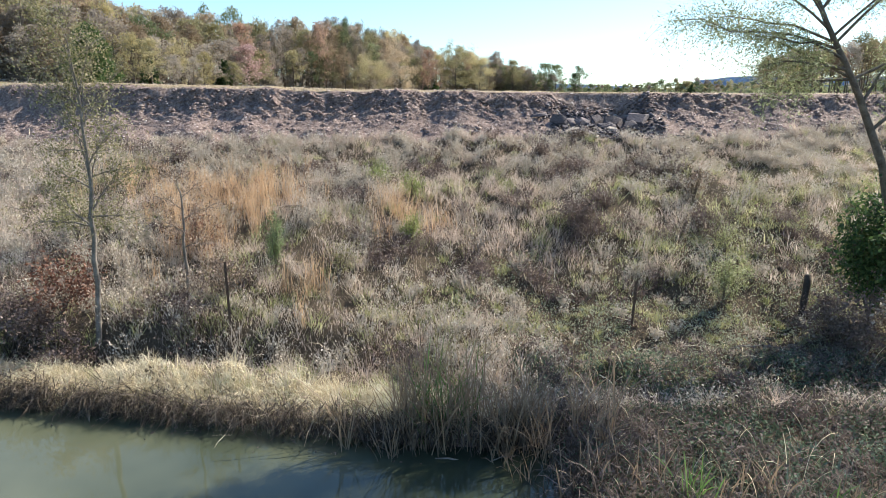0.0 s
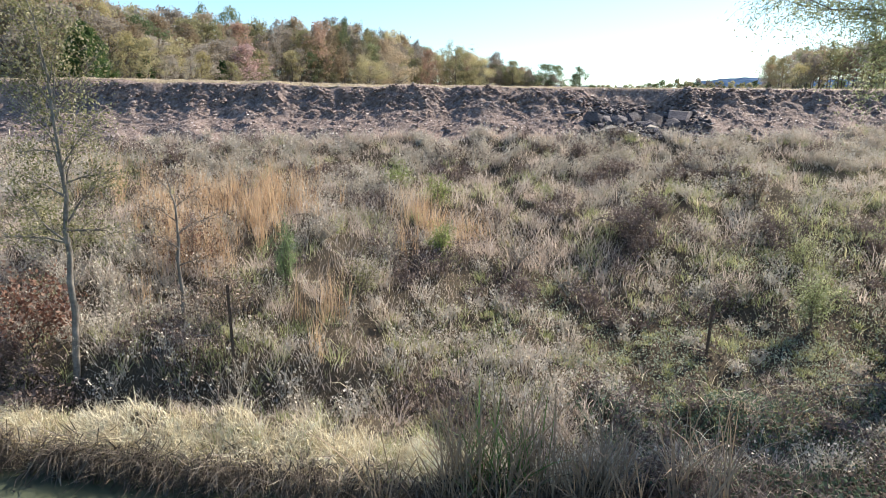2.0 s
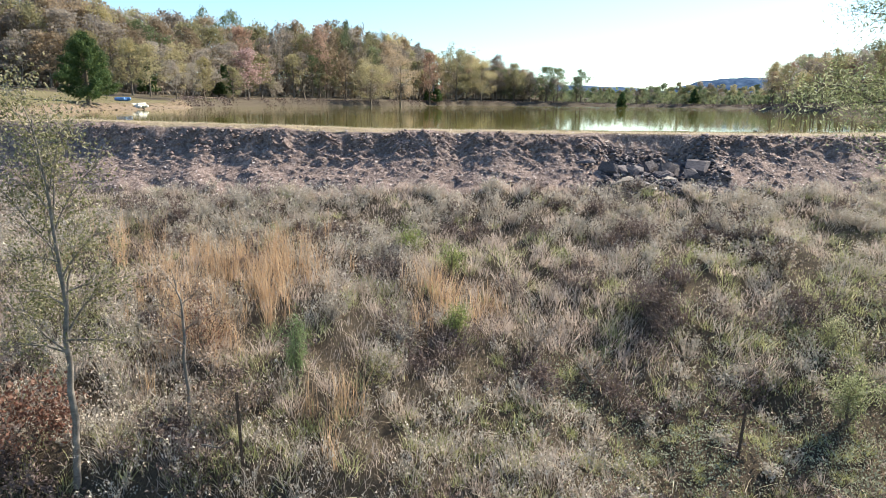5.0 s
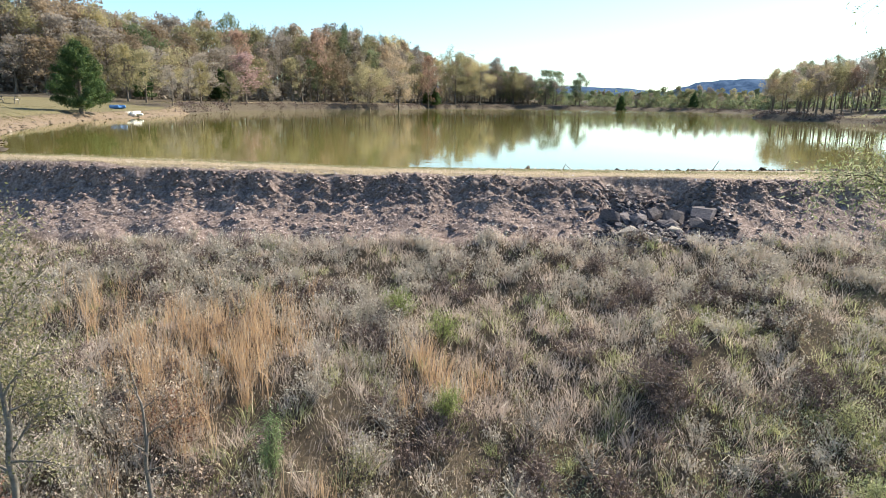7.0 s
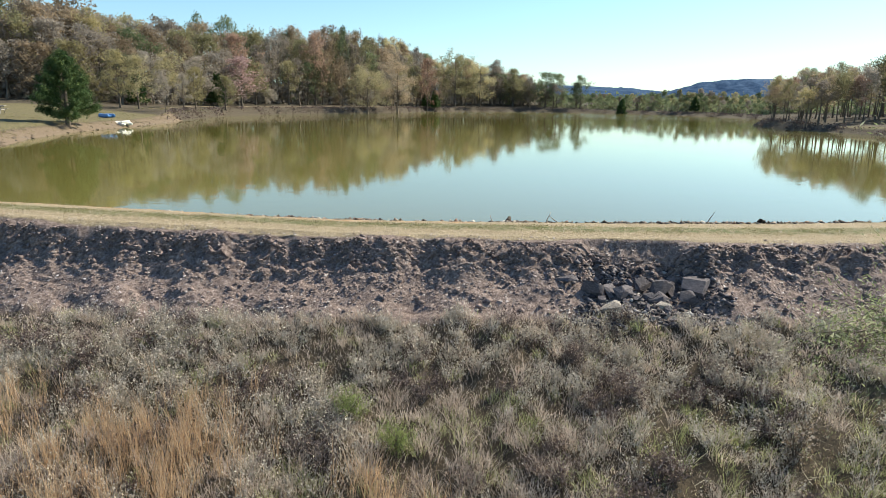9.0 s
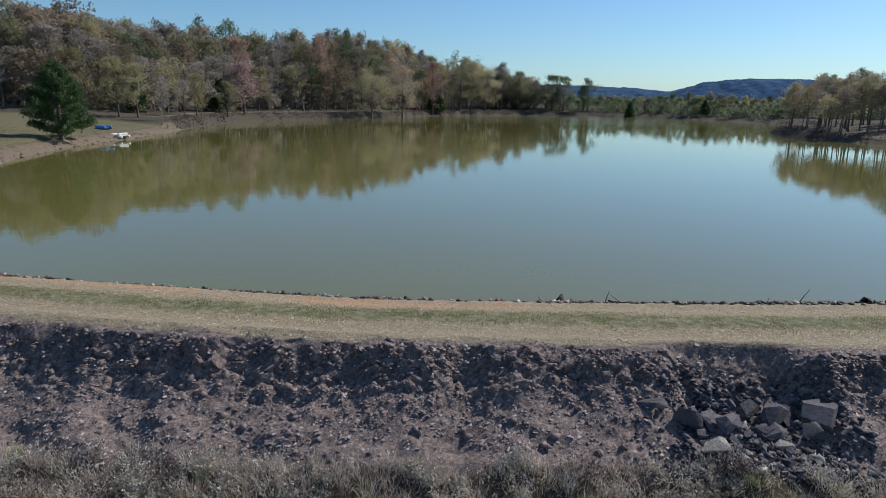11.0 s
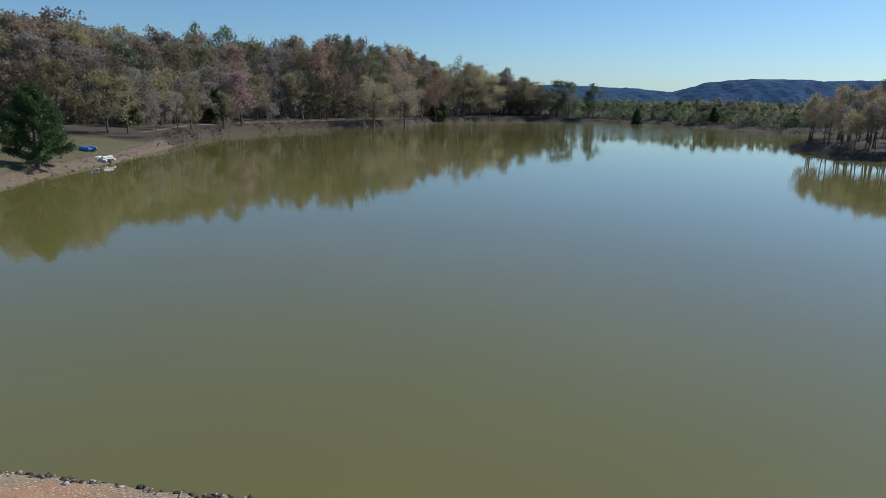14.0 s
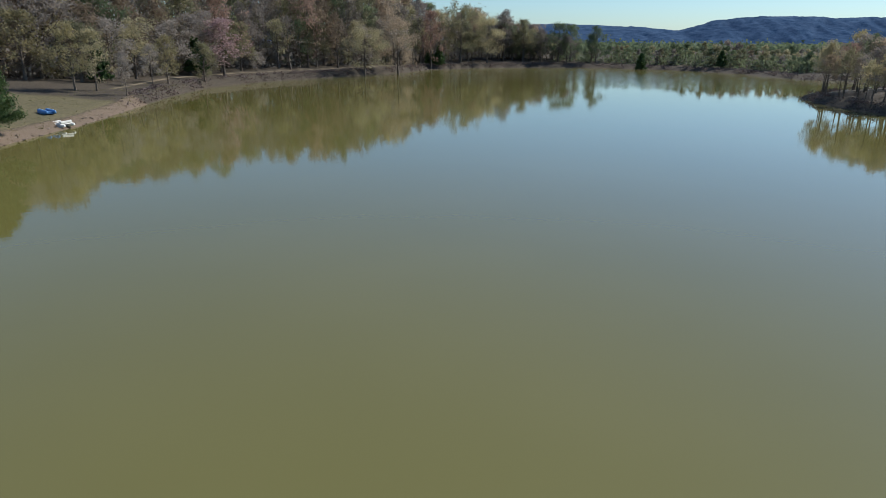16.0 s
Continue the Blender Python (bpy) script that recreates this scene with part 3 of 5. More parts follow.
def tussocks(centres, count, radius, h0, h1, w0, w1, steps=2, spill=1.0):
    """Mounded clumps: blades lean out from each centre, more so towards its rim."""
    n = len(centres) * count
    c = np.repeat(centres, count, 0)
    size = np.repeat(rng.uniform(0.6, 1.35, len(centres)) * (1 - 0.22 * smooth((centres[:, 1] - 12.8) / 2.2)) * (1 - 0.5 * lush(centres[:, 0], centres[:, 1]) * (centres[:, 1] < 11.5)), count)
    a, r = rng.uniform(0, 2 * np.pi, n), np.sqrt(rng.random(n)) * radius * size
    p = c.copy()
    p[:, 0] += r * np.cos(a)
    p[:, 1] += r * np.sin(a)
    p[:, 2] = ground_z(p[:, 0], p[:, 1]) - 0.015
    rim = r / (radius * size)
    h = rng.uniform(h0, h1, n) * size
    return blades(p, h, rng.uniform(w0, w1, n), 0.1 + spill * (0.55 * rim + rng.normal(0, 0.15, n)), spill * rng.uniform(0.15, 0.8, n), a + rng.normal(0, 1.1, n), steps)


def uni(a, b, n):
    return rng.uniform(a, b, n)


def in_view(x, y):
    """The slope fans out with distance from the creek."""
    return (np.abs(x - 0.3) < 1.6 + 0.66 * y).astype(float)


def patch(x, y, scale, seed, low=0.45, high=0.6):
    return smooth((fbm(x * scale, y * scale, 3, seed) - low) / (high - low))


def orange(x, y):
    a = np.exp(-(((x + 3.8) / 1.25) ** 2 + ((y - 12.7) / 1.4) ** 2) ** 2)
    a2 = np.exp(-(((x + 6.0) / 1.1) ** 2 + ((y - 13.6) / 0.8) ** 2) ** 2) * 0.35
    b = np.exp(-(((x + 0.15) / 0.9) ** 2 + ((y - 12.2) / 0.55) ** 2) ** 2) * 0.7
    c = np.exp(-(((x + 1.5) / 0.2) ** 2 + ((y - 9.8) / 0.6) ** 2)) * 0.8
    return np.maximum(np.maximum(a, a2), np.maximum(b, c)) * (0.3 + 0.7 * patch(x, y, 1.5, 91, 0.40, 0.58))


def lush(x, y):
    """The greener, lower ground on the right and in a band across the slope."""
    a = smooth((x - 0.8) / 2.0) * smooth((11.6 - y) / 1.2) * smooth((y - 7.5) / 0.5)
    b = smooth((x - 2.0) / 2.5) * smooth((y - 10.5) / 1) * smooth((15.2 - y) / 1.2) * 0.7
    b = np.maximum(b, smooth((x + 1.0) / 1.5) * smooth((3.0 - x) / 1.5) * smooth((y - 9.2) / 0.8) * smooth((11.8 - y) / 1.0) * 0.6)
    return np.maximum(a, b)


def bare(x, y, d):
    """Where the cut bank begins, the plants end in a ragged line."""
    return smooth((16.25 + 0.7 * (fbm(x * 0.7, x * 0 + 3, 3, 63) - 0.5) + 0.45 * smooth((x - 6.5) / 2) - 0.1 * np.exp(-((x - 4.0) / 1.2) ** 2) - d) / 0.35)


def hollow_shade(x, y):
    """Thins the grass behind the creek bank: dark soil stands in for shade."""
    return 1 - 0.85 * np.exp(-((x + 5.4) / 1.3) ** 2 - ((y - 9.0) / 0.5) ** 2)


def off_bank(x, y):
    """Weeds stop short of the pale grass at the creek's edge."""
    return np.maximum(smooth((y - 8.0 - 0.16 * np.clip(0.2 - x, 0, 6)) / 0.3), smooth((x - 0.6) / 0.6))


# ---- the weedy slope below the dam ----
SHADE_THATCH = leafy("shade_thatch", [(0.0, (0.03, 0.024, 0.018)), (0.7, (0.085, 0.066, 0.05)), (1.0, (0.24, 0.20, 0.16))], 0.05)
AREA = (-12.5, 13.5, 7.3, 17.6)
TALL = lambda x, y: (0.5 + 0.9 * fbm(x * 0.8, y * 0.8, 3, 71)) * (1 - 0.25 * smooth((y - 12.8) / 2.2)) * (1 - 0.5 * lush(x, y))

# straw is also thinned along the ditch, so dark soil imitates shade
p = spread(165000, *AREA, keep=lambda x, y, d: in_view(x, y) * bare(x, y, d) * (1 - 0.55 * lush(x, y)) * hollow_shade(x, y) * np.maximum(0.25 + 0.75 * patch(x, y, 1.1, 51), 0.9 * smooth((d - 14.6) / 0.8)) * (1 - 0.7 * np.exp(-((d - 8.75 + 0.19 * np.clip(0.2 - x, 0, 6)) / 0.3) ** 2) * (x < -0.5)))
h = uni(0.08, 0.26, len(p)) * TALL(p[:, 0], p[:, 1])
q = spread(3500, *AREA, keep=lambda x, y, d: in_view(x, y) * bare(x, y, d) * (1 - 0.7 * lush(x, y)) * hollow_shade(x, y) * np.maximum(0.2 + 0.8 * patch(x, y, 0.8, 53), 0.9 * smooth((d - 15.2) / 0.6)))
stuff("straw_grass", [tussocks(q, 46, 0.12, 0.16, 0.42, 0.004, 0.009), blades(p, h, uni(0.004, 0.0095, len(p)), uni(0.1, 0.8, len(p)), uni(0.1, 0.9, len(p)))], STRAW,
      "dry tan grass matted over the dam slope", "grass")

p = spread(52000, *AREA, keep=lambda x, y, d: in_view(x, y) * bare(x, y, d) * (0.16 + 0.6 * lush(x, y) + 0.35 * patch(x, y, 0.8, 57)))
q = spread(2700, *AREA, keep=lambda x, y, d: in_view(x, y) * bare(x, y, d) * (0.15 + 0.8 * lush(x, y) + 0.35 * patch(x, y, 0.8, 57)))
h = uni(0.08, 0.26, len(p)) * TALL(p[:, 0], p[:, 1])
stuff("green_grass", [tussocks(q, 46, 0.12, 0.12, 0.32, 0.005, 0.0105), blades(p, h, uni(0.0045, 0.011, len(p)), uni(0.1, 0.9, len(p)), uni(0.2, 0.9, len(p)))], OLIVE,
      "olive green grass among the dry weeds", "grass")

# dead weeds in clumps: stems with curled leaves and seed heads
def weed_clumps(n, keep, count, radius, h0, h1, leaves, l0, l1, spill):
    c = spread(n, *AREA, keep=keep)
    v, t = tussocks(c, count, radius, h0, h1, 0.004, 0.009, 2, spill)
    tips = v.reshape(-1, 5, 3)
    k, f = rng.integers(0, len(tips), leaves), rng.random(leaves)[:, None] ** 0.6
    q = tips[k, 0] * (1 - f) + tips[k, 4] * f + rng.normal(0, 0.02, (leaves, 3))
    return [(v, t), flakes(q, uni(l0, l1, leaves), 1.5, True)]


stuff("grey_weeds", weed_clumps(3500, lambda x, y, d: in_view(x, y) * off_bank(x, y) * (0.65 + 0.35 * smooth((y - 12.8) / 1.5)) * hollow_shade(x, y) * bare(x, y, d) * (1 - 0.8 * lush(x, y)) * patch(x, y, 0.7, 59, 0.31, 0.5) * (1 - 0.8 * orange(x, y)),
      34, 0.13, 0.20, 0.46, 150000, 0.010, 0.026, 0.7), GREYWEED, "grey seed-headed dead weeds on the slope", "weeds")
stuff("brown_weeds", weed_clumps(1150, lambda x, y, d: in_view(x, y) * off_bank(x, y) * bare(x, y, d) * patch(x, y, 0.9, 83, 0.47, 0.62) * (1 - 0.6 * orange(x, y)),
      48, 0.14, 0.18, 0.42, 66000, 0.012, 0.032, 0.8), BROWNFORB, "dark brown withered leafy weeds on the slope", "weeds")

# long fallen stalks lying every way
p = spread(2600, *AREA, keep=lambda x, y, d: in_view(x, y) * bare(x, y, d) * 0.8)
p[:, 2] += uni(0.05, 0.25, len(p))
stuff("fallen_stalks", [blades(p, uni(0.15, 0.45, len(p)), uni(0.004, 0.009, len(p)), uni(0.6, 1.6, len(p)), uni(-0.4, 0.7, len(p)), None, 3)], PALE,
      "pale broken stalks lying in the weeds", "stalks")

p = spread(13000, *AREA, keep=lambda x, y, d: in_view(x, y) * bare(x, y, d) * orange(x, y))
p = tufted(p, 18, 0.045)
h = uni(0.28, 0.95, len(p)) * (0.8 + 0.4 * fbm(p[:, 0] * 1.5, p[:, 1] * 1.5, 2, 77))
stuff("orange_grass", [blades(p, h, uni(0.003, 0.008, len(p)), uni(0.0, 0.32, len(p)), uni(0.0, 0.35, len(p)))], BROOM,
      "tall copper orange bunch grass in clumps", "grass")

# fallen leaves and litter that catch the light
p = spread(80000, *AREA, keep=lambda x, y, d: in_view(x, y) * off_bank(x, y) * bare(x, y, d) * (0.25 + 0.4 * lush(x, y)))
p[:, 2] += uni(0.02, 0.26, len(p)) * TALL(p[:, 0], p[:, 1])
stuff("leaf_litter", [flakes(p, uni(0.010, 0.026, len(p)), 2.0, True)], DRYLEAF, "curled dry leaves caught in the weeds", "leaves")

# low broad leaves on the right: shade put in as a darker leaf colour
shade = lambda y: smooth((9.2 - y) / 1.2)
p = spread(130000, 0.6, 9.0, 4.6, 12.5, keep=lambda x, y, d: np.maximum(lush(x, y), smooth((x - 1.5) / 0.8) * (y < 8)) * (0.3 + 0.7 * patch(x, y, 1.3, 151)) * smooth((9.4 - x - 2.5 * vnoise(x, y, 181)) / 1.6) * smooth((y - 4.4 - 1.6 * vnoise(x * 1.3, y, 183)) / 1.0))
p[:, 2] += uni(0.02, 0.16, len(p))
# dark leaves where shade falls, pale ones where the sun reaches
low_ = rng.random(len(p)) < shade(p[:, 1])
stuff("ground_leaves", [flakes(p[low_], uni(0.012, 0.034, low_.sum()))], DARKLEAF, "small grey-green leaves, coloured dark for the shaded ground", "weeds")
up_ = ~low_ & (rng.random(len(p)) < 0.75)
stuff("clover_leaves", [flakes(p[up_], uni(0.010, 0.026, up_.sum()))], CLOVER, "pale olive low leaves, the lighter colour for the sunlit grass", "weeds")

# pale grass hanging over the creek's edge
EDGE_Y = lambda x: 7.15 + 0.16 * np.clip(0.2 - x, 0, 6)
p = spread(3300, -9, 1.3, 7.0, 9.4, keep=lambda x, y, d: smooth((1.2 - x) / 0.8) * (y > EDGE_Y(x) + 0.1) * smooth((EDGE_Y(x) + 0.8 - y) / 0.25) * (0.35 + 0.65 * patch(x, y, 0.8, 97, 0.35, 0.55)))
p = tufted(p, 60, 0.08)
h = uni(0.12, 0.36, len(p)) * (0.7 + 0.6 * fbm(p[:, 0] * 1.1, p[:, 1] * 1.1, 2, 99))
az = np.where(rng.random(len(p)) < 0.3, -np.pi / 2 + rng.normal(0, 0.9, len(p)), uni(0, 2 * np.pi, len(p)))
stuff("bank_grass", [blades(p, h, uni(0.005, 0.011, len(p)), uni(0.1, 0.9, len(p)), uni(0.3, 1.1, len(p)), az, 2)], PALE,
      "pale straw mounds of grass drooping over the creek", "grass")

# dead thatch under the overhanging grass, its dark colour standing for the shade there
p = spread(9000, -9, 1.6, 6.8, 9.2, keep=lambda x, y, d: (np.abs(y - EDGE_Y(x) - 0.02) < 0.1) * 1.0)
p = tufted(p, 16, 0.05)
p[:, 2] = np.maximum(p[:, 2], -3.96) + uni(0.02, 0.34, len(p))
stuff("bank_thatch", [blades(p, uni(0.10, 0.36, len(p)), uni(0.006, 0.013, len(p)), uni(0.9, 2.5, len(p)), uni(-0.2, 0.7, len(p)), -np.pi / 2 + rng.normal(0, 0.95, len(p)))], SHADE_THATCH,
      "dead grass hanging over the creek, coloured dark as shade", "grass")

# bits of leaf and stem afloat at the creek's edge
x = rng.uniform(-8, 2, 160)
y = EDGE_Y(x) - 0.05 - 0.5 * rng.random(160) ** 3
stuff("floating_leaves", [flakes(np.stack([x, y, np.full(160, -3.953)], -1), uni(0.010, 0.028, 160), 2.5)], SHADEWEED, "fallen leaves and stems afloat on the creek", "leaves")

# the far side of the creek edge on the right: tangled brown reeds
# their brown is darkened to carry the shade of this bank
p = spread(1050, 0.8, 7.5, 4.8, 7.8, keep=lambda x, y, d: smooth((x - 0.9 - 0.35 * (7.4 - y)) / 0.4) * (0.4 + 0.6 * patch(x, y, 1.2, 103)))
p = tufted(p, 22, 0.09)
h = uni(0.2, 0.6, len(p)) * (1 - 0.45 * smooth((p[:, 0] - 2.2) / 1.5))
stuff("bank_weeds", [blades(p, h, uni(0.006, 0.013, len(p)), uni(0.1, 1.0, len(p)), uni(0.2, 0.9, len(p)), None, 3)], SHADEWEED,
      "tangled brown weeds along the creek bank, darkened for shade", "weeds")
# green weeds with the willow's shade worked into their dark colour
p = spread(34000, 1.4, 11, 2.5, 9.0, keep=lambda x, y, d: (0.3 + 0.7 * patch(x, y, 1.0, 107)) * smooth((y - 3 - 2 * vnoise(x, y, 5)) / 1.5) * smooth((10.5 - x - 2 * vnoise(x, y, 8)) / 2))
stuff("bank_leaves", [blades(p, uni(0.08, 0.26, len(p)), uni(0.012, 0.028, len(p)), uni(0.2, 1.1, len(p)), uni(0.3, 0.9, len(p)))], DARKLEAF,
      "low broad-leaved green weeds, coloured dark for the shade", "weeds")

# dry leaves with the bank's shade painted into their dark colour
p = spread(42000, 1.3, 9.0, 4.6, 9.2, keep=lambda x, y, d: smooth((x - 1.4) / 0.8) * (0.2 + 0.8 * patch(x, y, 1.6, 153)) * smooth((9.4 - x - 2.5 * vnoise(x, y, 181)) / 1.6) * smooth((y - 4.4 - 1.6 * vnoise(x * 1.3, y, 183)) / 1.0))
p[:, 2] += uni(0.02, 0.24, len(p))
stuff("fallen_leaves", [flakes(p, uni(0.012, 0.034, len(p)))], SHADEWEED, "withered leaves over the creek bank, coloured dark for shade", "leaves")
p = spread(420, 0.8, 8.0, 4.8, 8.6, keep=lambda x, y, d: smooth((x - 0.9 - 0.2 * (7.4 - y)) / 0.4) * 0.7)
stuff("bent_stalks", [blades(p, uni(0.25, 0.6, len(p)), uni(0.005, 0.010, len(p)), uni(0.0, 0.8, len(p)), uni(0.1, 0.7, len(p)), None, 5)], PALE, "pale bent dead stalks on the creek bank", "stalks")

# cattails: clumps of blades standing at the water
def cattail_clump(x, y, n, r, h0, h1, mat, label, name):
    p = np.stack([x + rng.normal(0, r, n), y + rng.normal(0, r, n), np.zeros(n)], -1)
    p[:, 2] = np.maximum(ground_z(p[:, 0], p[:, 1]), -4.2) - 0.02
    o = np.array([x, y, p[:, 2].min()])
    clump = empty(name, pose(*o), label, "reeds", "reeds at the creek")
    for q in p - o:
        v, t = blades(q[None], uni(h0, h1, 1), uni(0.008, 0.018, 1), uni(0.0, 0.3, 1), uni(-0.05, 0.4, 1), None, 4)
        part("leaf_blade", raw_mesh("leaf_blade", v, t, mat), clump)


for k in range(25):
    x = float(np.clip(rng.normal(0.6, 0.85), -0.9, 2.6))
    y = (7.0 if x < 1.1 else 7.0 - 0.35 * (x - 1.1)) + 0.05 + float(rng.uniform(-0.15, 0.3)) + 0.1 * max(0.0, -x)
    cattail_clump(x, y, 24, 0.07, 0.5, 1.38, CATTAIL, "withered brown cattail clump at the water", "cattail_clump")
for x, y in ((0.55, 7.2), (0.4, 7.3), (0.75, 7.25)):
    cattail_clump(x, y, 26, 0.09, 0.6, 1.25, GREENBLADE, "green cattail clump still standing in the reeds", "cattail_clump")

for x, y, n, tall in ((1.5, 6.5, 18, 0.75), (1.9, 6.1, 20, 0.7), (2.2, 6.25, 16, 0.6), (2.5, 5.8, 18, 0.65), (3.3, 5.6, 18, 0.6), (3.7, 5.75, 16, 0.6), (4.4, 5.5, 16, 0.6), (1.2, 6.9, 18, 0.8)):
    cattail_clump(x, y, n, 0.11, 0.25, tall, CATTAIL, "withered brown reeds on the creek bank", "reed_clump")
for x, y in ((2.9, 5.65), (4.1, 5.3), (4.6, 5.2)):
    cattail_clump(x, y, 15, 0.08, 0.3, 0.65, GREENBLADE, "green reeds among brown ones on the bank", "reed_clump")

# short turf down the middle of the crest, and thin grass along the lip
TURF = leafy("crest_turf", [(0.0, (0.074, 0.075, 0.027)), (0.6, (0.201, 0.185, 0.072)), (1.0, (0.424, 0.36, 0.178))], 0.35, patchy=0.62)
p = spread(420000, -14, 16, 18.4, 24.0, keep=lambda x, y, d: np.exp(-((d - 19.27 - 0.15 * (fbm(x * 1.5, x * 0, 3, 115) - 0.5)) / 0.5) ** 4) * (0.15 + 0.85 * patch(x, y, 1.6, 113)) * 0.85 + 0.02 * (d < 20.8))
stuff("crest_turf", [blades(p, uni(0.015, 0.055, len(p)), uni(0.006, 0.013, len(p)), uni(0.1, 0.9, len(p)), uni(0.1, 0.6, len(p)), None, 1)], TURF,
      "short worn turf between the wheel tracks", "grass")
p = spread(90000, -13, 14, 17.5, 21.0, keep=lambda x, y, d: np.exp(-((d - 18.0 - 0.25 * (fbm(x * 1.5, x * 0, 3, 7) - 0.5)) / 0.22) ** 2) * 0.95 * patch(x, y, 1.5, 117) + 0.16 * (d > 18) * (d < 20.9))
stuff("crest_straw", [blades(p, uni(0.02, 0.10, len(p)), uni(0.004, 0.009, len(p)), uni(0.1, 1.2, len(p)), uni(0.1, 0.8, len(p)), None, 1)], STRAW,
      "thin straw stubble on the gravel crest", "grass")


# ---- stones, clods and gravel ----
DARKSTONE = leafy("dark_stone", [(0.0, (0.05, 0.038, 0.028)), (0.7, (0.15, 0.115, 0.082)), (1.0, (0.28, 0.23, 0.18))], 0.0, 0.8)
SHORESTONE = leafy("shore_stone", [(0.0, (0.025, 0.022, 0.02)), (0.5, (0.085, 0.066, 0.054)), (0.72, (0.17, 0.10, 0.07)), (0.9, (0.27, 0.225, 0.18)), (1.0, (0.50, 0.46, 0.40))], 0.0, 0.7)
CRESTSTONE = leafy("crest_gravel", [(0.0, (0.136, 0.105, 0.068)), (0.6, (0.314, 0.25, 0.163)), (0.93, (0.45, 0.375, 0.258)), (1.0, (0.566, 0.5, 0.381))], 0.0, 0.85)


def pebbles(pos, size, whole=False):
    """Many small angular stones: squashed, skewed octahedra."""
    n = len(pos)
    base = np.array([(1, 0, 0), (0, 1, 0), (-1, 0, 0), (0, -1, 0), (0, 0, 1), (0, 0, -0.6)], float)
    v = base[None] * uni(0.55, 1.3, (n, 6))[..., None] * size[:, None, None]
    v[:, :4, 2] += size[:, None] * uni(-0.35, 0.45, (n, 4))
    v[:, 4, :2] += size[:, None] * uni(-0.7, 0.7, (n, 2))
    a = uni(0, 2 * np.pi, n)
    c, s = np.cos(a)[:, None], np.sin(a)[:, None]
    v = np.stack([v[..., 0] * c - v[..., 1] * s, v[..., 0] * s + v[..., 1] * c, v[..., 2] * 0.7], -1) + pos[:, None]
    f = np.array([(0, 1, 4), (1, 2, 4), (2, 3, 4), (3, 0, 4)] + ([(1, 0, 5), (2, 1, 5), (3, 2, 5), (0, 3, 5)] if whole else []))
    return v.reshape(-1, 3), (np.arange(n)[:, None, None] * 6 + f[None]).reshape(-1, 3)


p = spread(68000, -13, 14, 15.9, 18.4, keep=lambda x, y, d: smooth((d - 15.5) / 0.6) * smooth((18.35 - d) / 0.3) * (0.3 + 0.7 * patch(x, y, 1.3, 121)))
stuff("bank_stones", [pebbles(p, 0.010 + 0.036 * rng.random(len(p)) ** 3)], PEBBLE, "loose stones in the eroded dirt bank", "stones")
p = spread(82000, -13, 14, 16.0, 18.2, keep=lambda x, y, d: smooth((d - 16.1) / 0.5) * smooth((17.95 - d) / 0.15) * (0.3 + 0.7 * patch(x, y, 1.1, 127)))
stuff("bank_clods", [pebbles(p, 0.013 + 0.034 * rng.random(len(p)) ** 3)], CLOD, "crumbled brown clods of earth on the bank", "earth")
p = spread(16000, -13, 14, 17.5, 20.0, keep=lambda x, y, d: np.exp(-((d - 17.78) / 0.12) ** 2))
p[:, 1] -= uni(0.0, 0.1, len(p))
stuff("scarp_crumbs", [pebbles(p, 0.018 + 0.05 * rng.random(len(p)) ** 3, True)], CLOD, "crumbling clods in the dam's cut edge", "earth")
p = spread(2600, -13, 14, 16.0, 18.2, keep=lambda x, y, d: smooth((d - 16.3) / 0.5) * smooth((18.0 - d) / 0.1) * (0.15 + 0.85 * patch(x, y, 1.0, 131)))
stuff("bank_lumps", [pebbles(p, 0.03 + 0.08 * rng.random(len(p)) ** 3, True)], CLOD, "broken lumps of earth under the dam's edge", "earth")
p = spread(58000, -14, 15, 17.9, 23.5, keep=lambda x, y, d: smooth((d - 17.9) / 0.2) * smooth((21.05 + crest_out(x) - d) / 0.1) * (1 - 0.85 * np.exp(-((d - 19.27) / 0.5) ** 4)))
stuff("crest_gravel", [pebbles(p, 0.006 + 0.026 * rng.random(len(p)) ** 5)], CRESTSTONE, "pale gravel on the crest wheel tracks", "gravel")
p = spread(240000, -14, 15, 20.6, 24.5, keep=lambda x, y, d: np.exp(-((d - crest_out(x) - 20.92 - 0.12 * (fbm(x * 1.3, x * 0, 3, 17) - 0.5)) / 0.14) ** 2) * (0.25 + 0.75 * patch(x, x * 0, 1.5, 19, 0.4, 0.55)))
stuff("shore_stones", [pebbles(p + [0, 0, 0.01], 0.010 + 0.095 * rng.random(len(p)) ** 4, True)], SHORESTONE, "dark and pale stones along the lake waterline", "stones")


# the lake's left bank: dark stones at the water, thin grass above
x, y = rng.uniform(-45, -14, 60000), rng.uniform(24, 112, 60000)
r_ = shore_distance(x, y)
ok = (r_ > -0.1) & (r_ < 0.9) & (rng.random(len(x)) < 0.28)
p = np.stack([x, y, ground_z(x, y)], -1)
stuff("bank_rubble", [pebbles(p[ok], 0.04 + 0.16 * rng.random(ok.sum()) ** 3)], DARKSTONE, "rubble and dark stones along the lake bank", "stones")
ok = (r_ > 0.8) & (r_ < 9) & (rng.random(len(x)) < 0.25 * vnoise(x * 0.6, y * 0.6, 141) + 0.5 * (r_ < 1.6))
p = tufted(p[ok], 7, 0.12)
stuff("bank_turf", [blades(p, uni(0.03, 0.11, len(p)), uni(0.02, 0.04, len(p)), uni(0.1, 0.9, len(p)), uni(0.1, 0.8, len(p)), None, 1)], TURF,
      "thin dry grass on the lake bank", "grass")

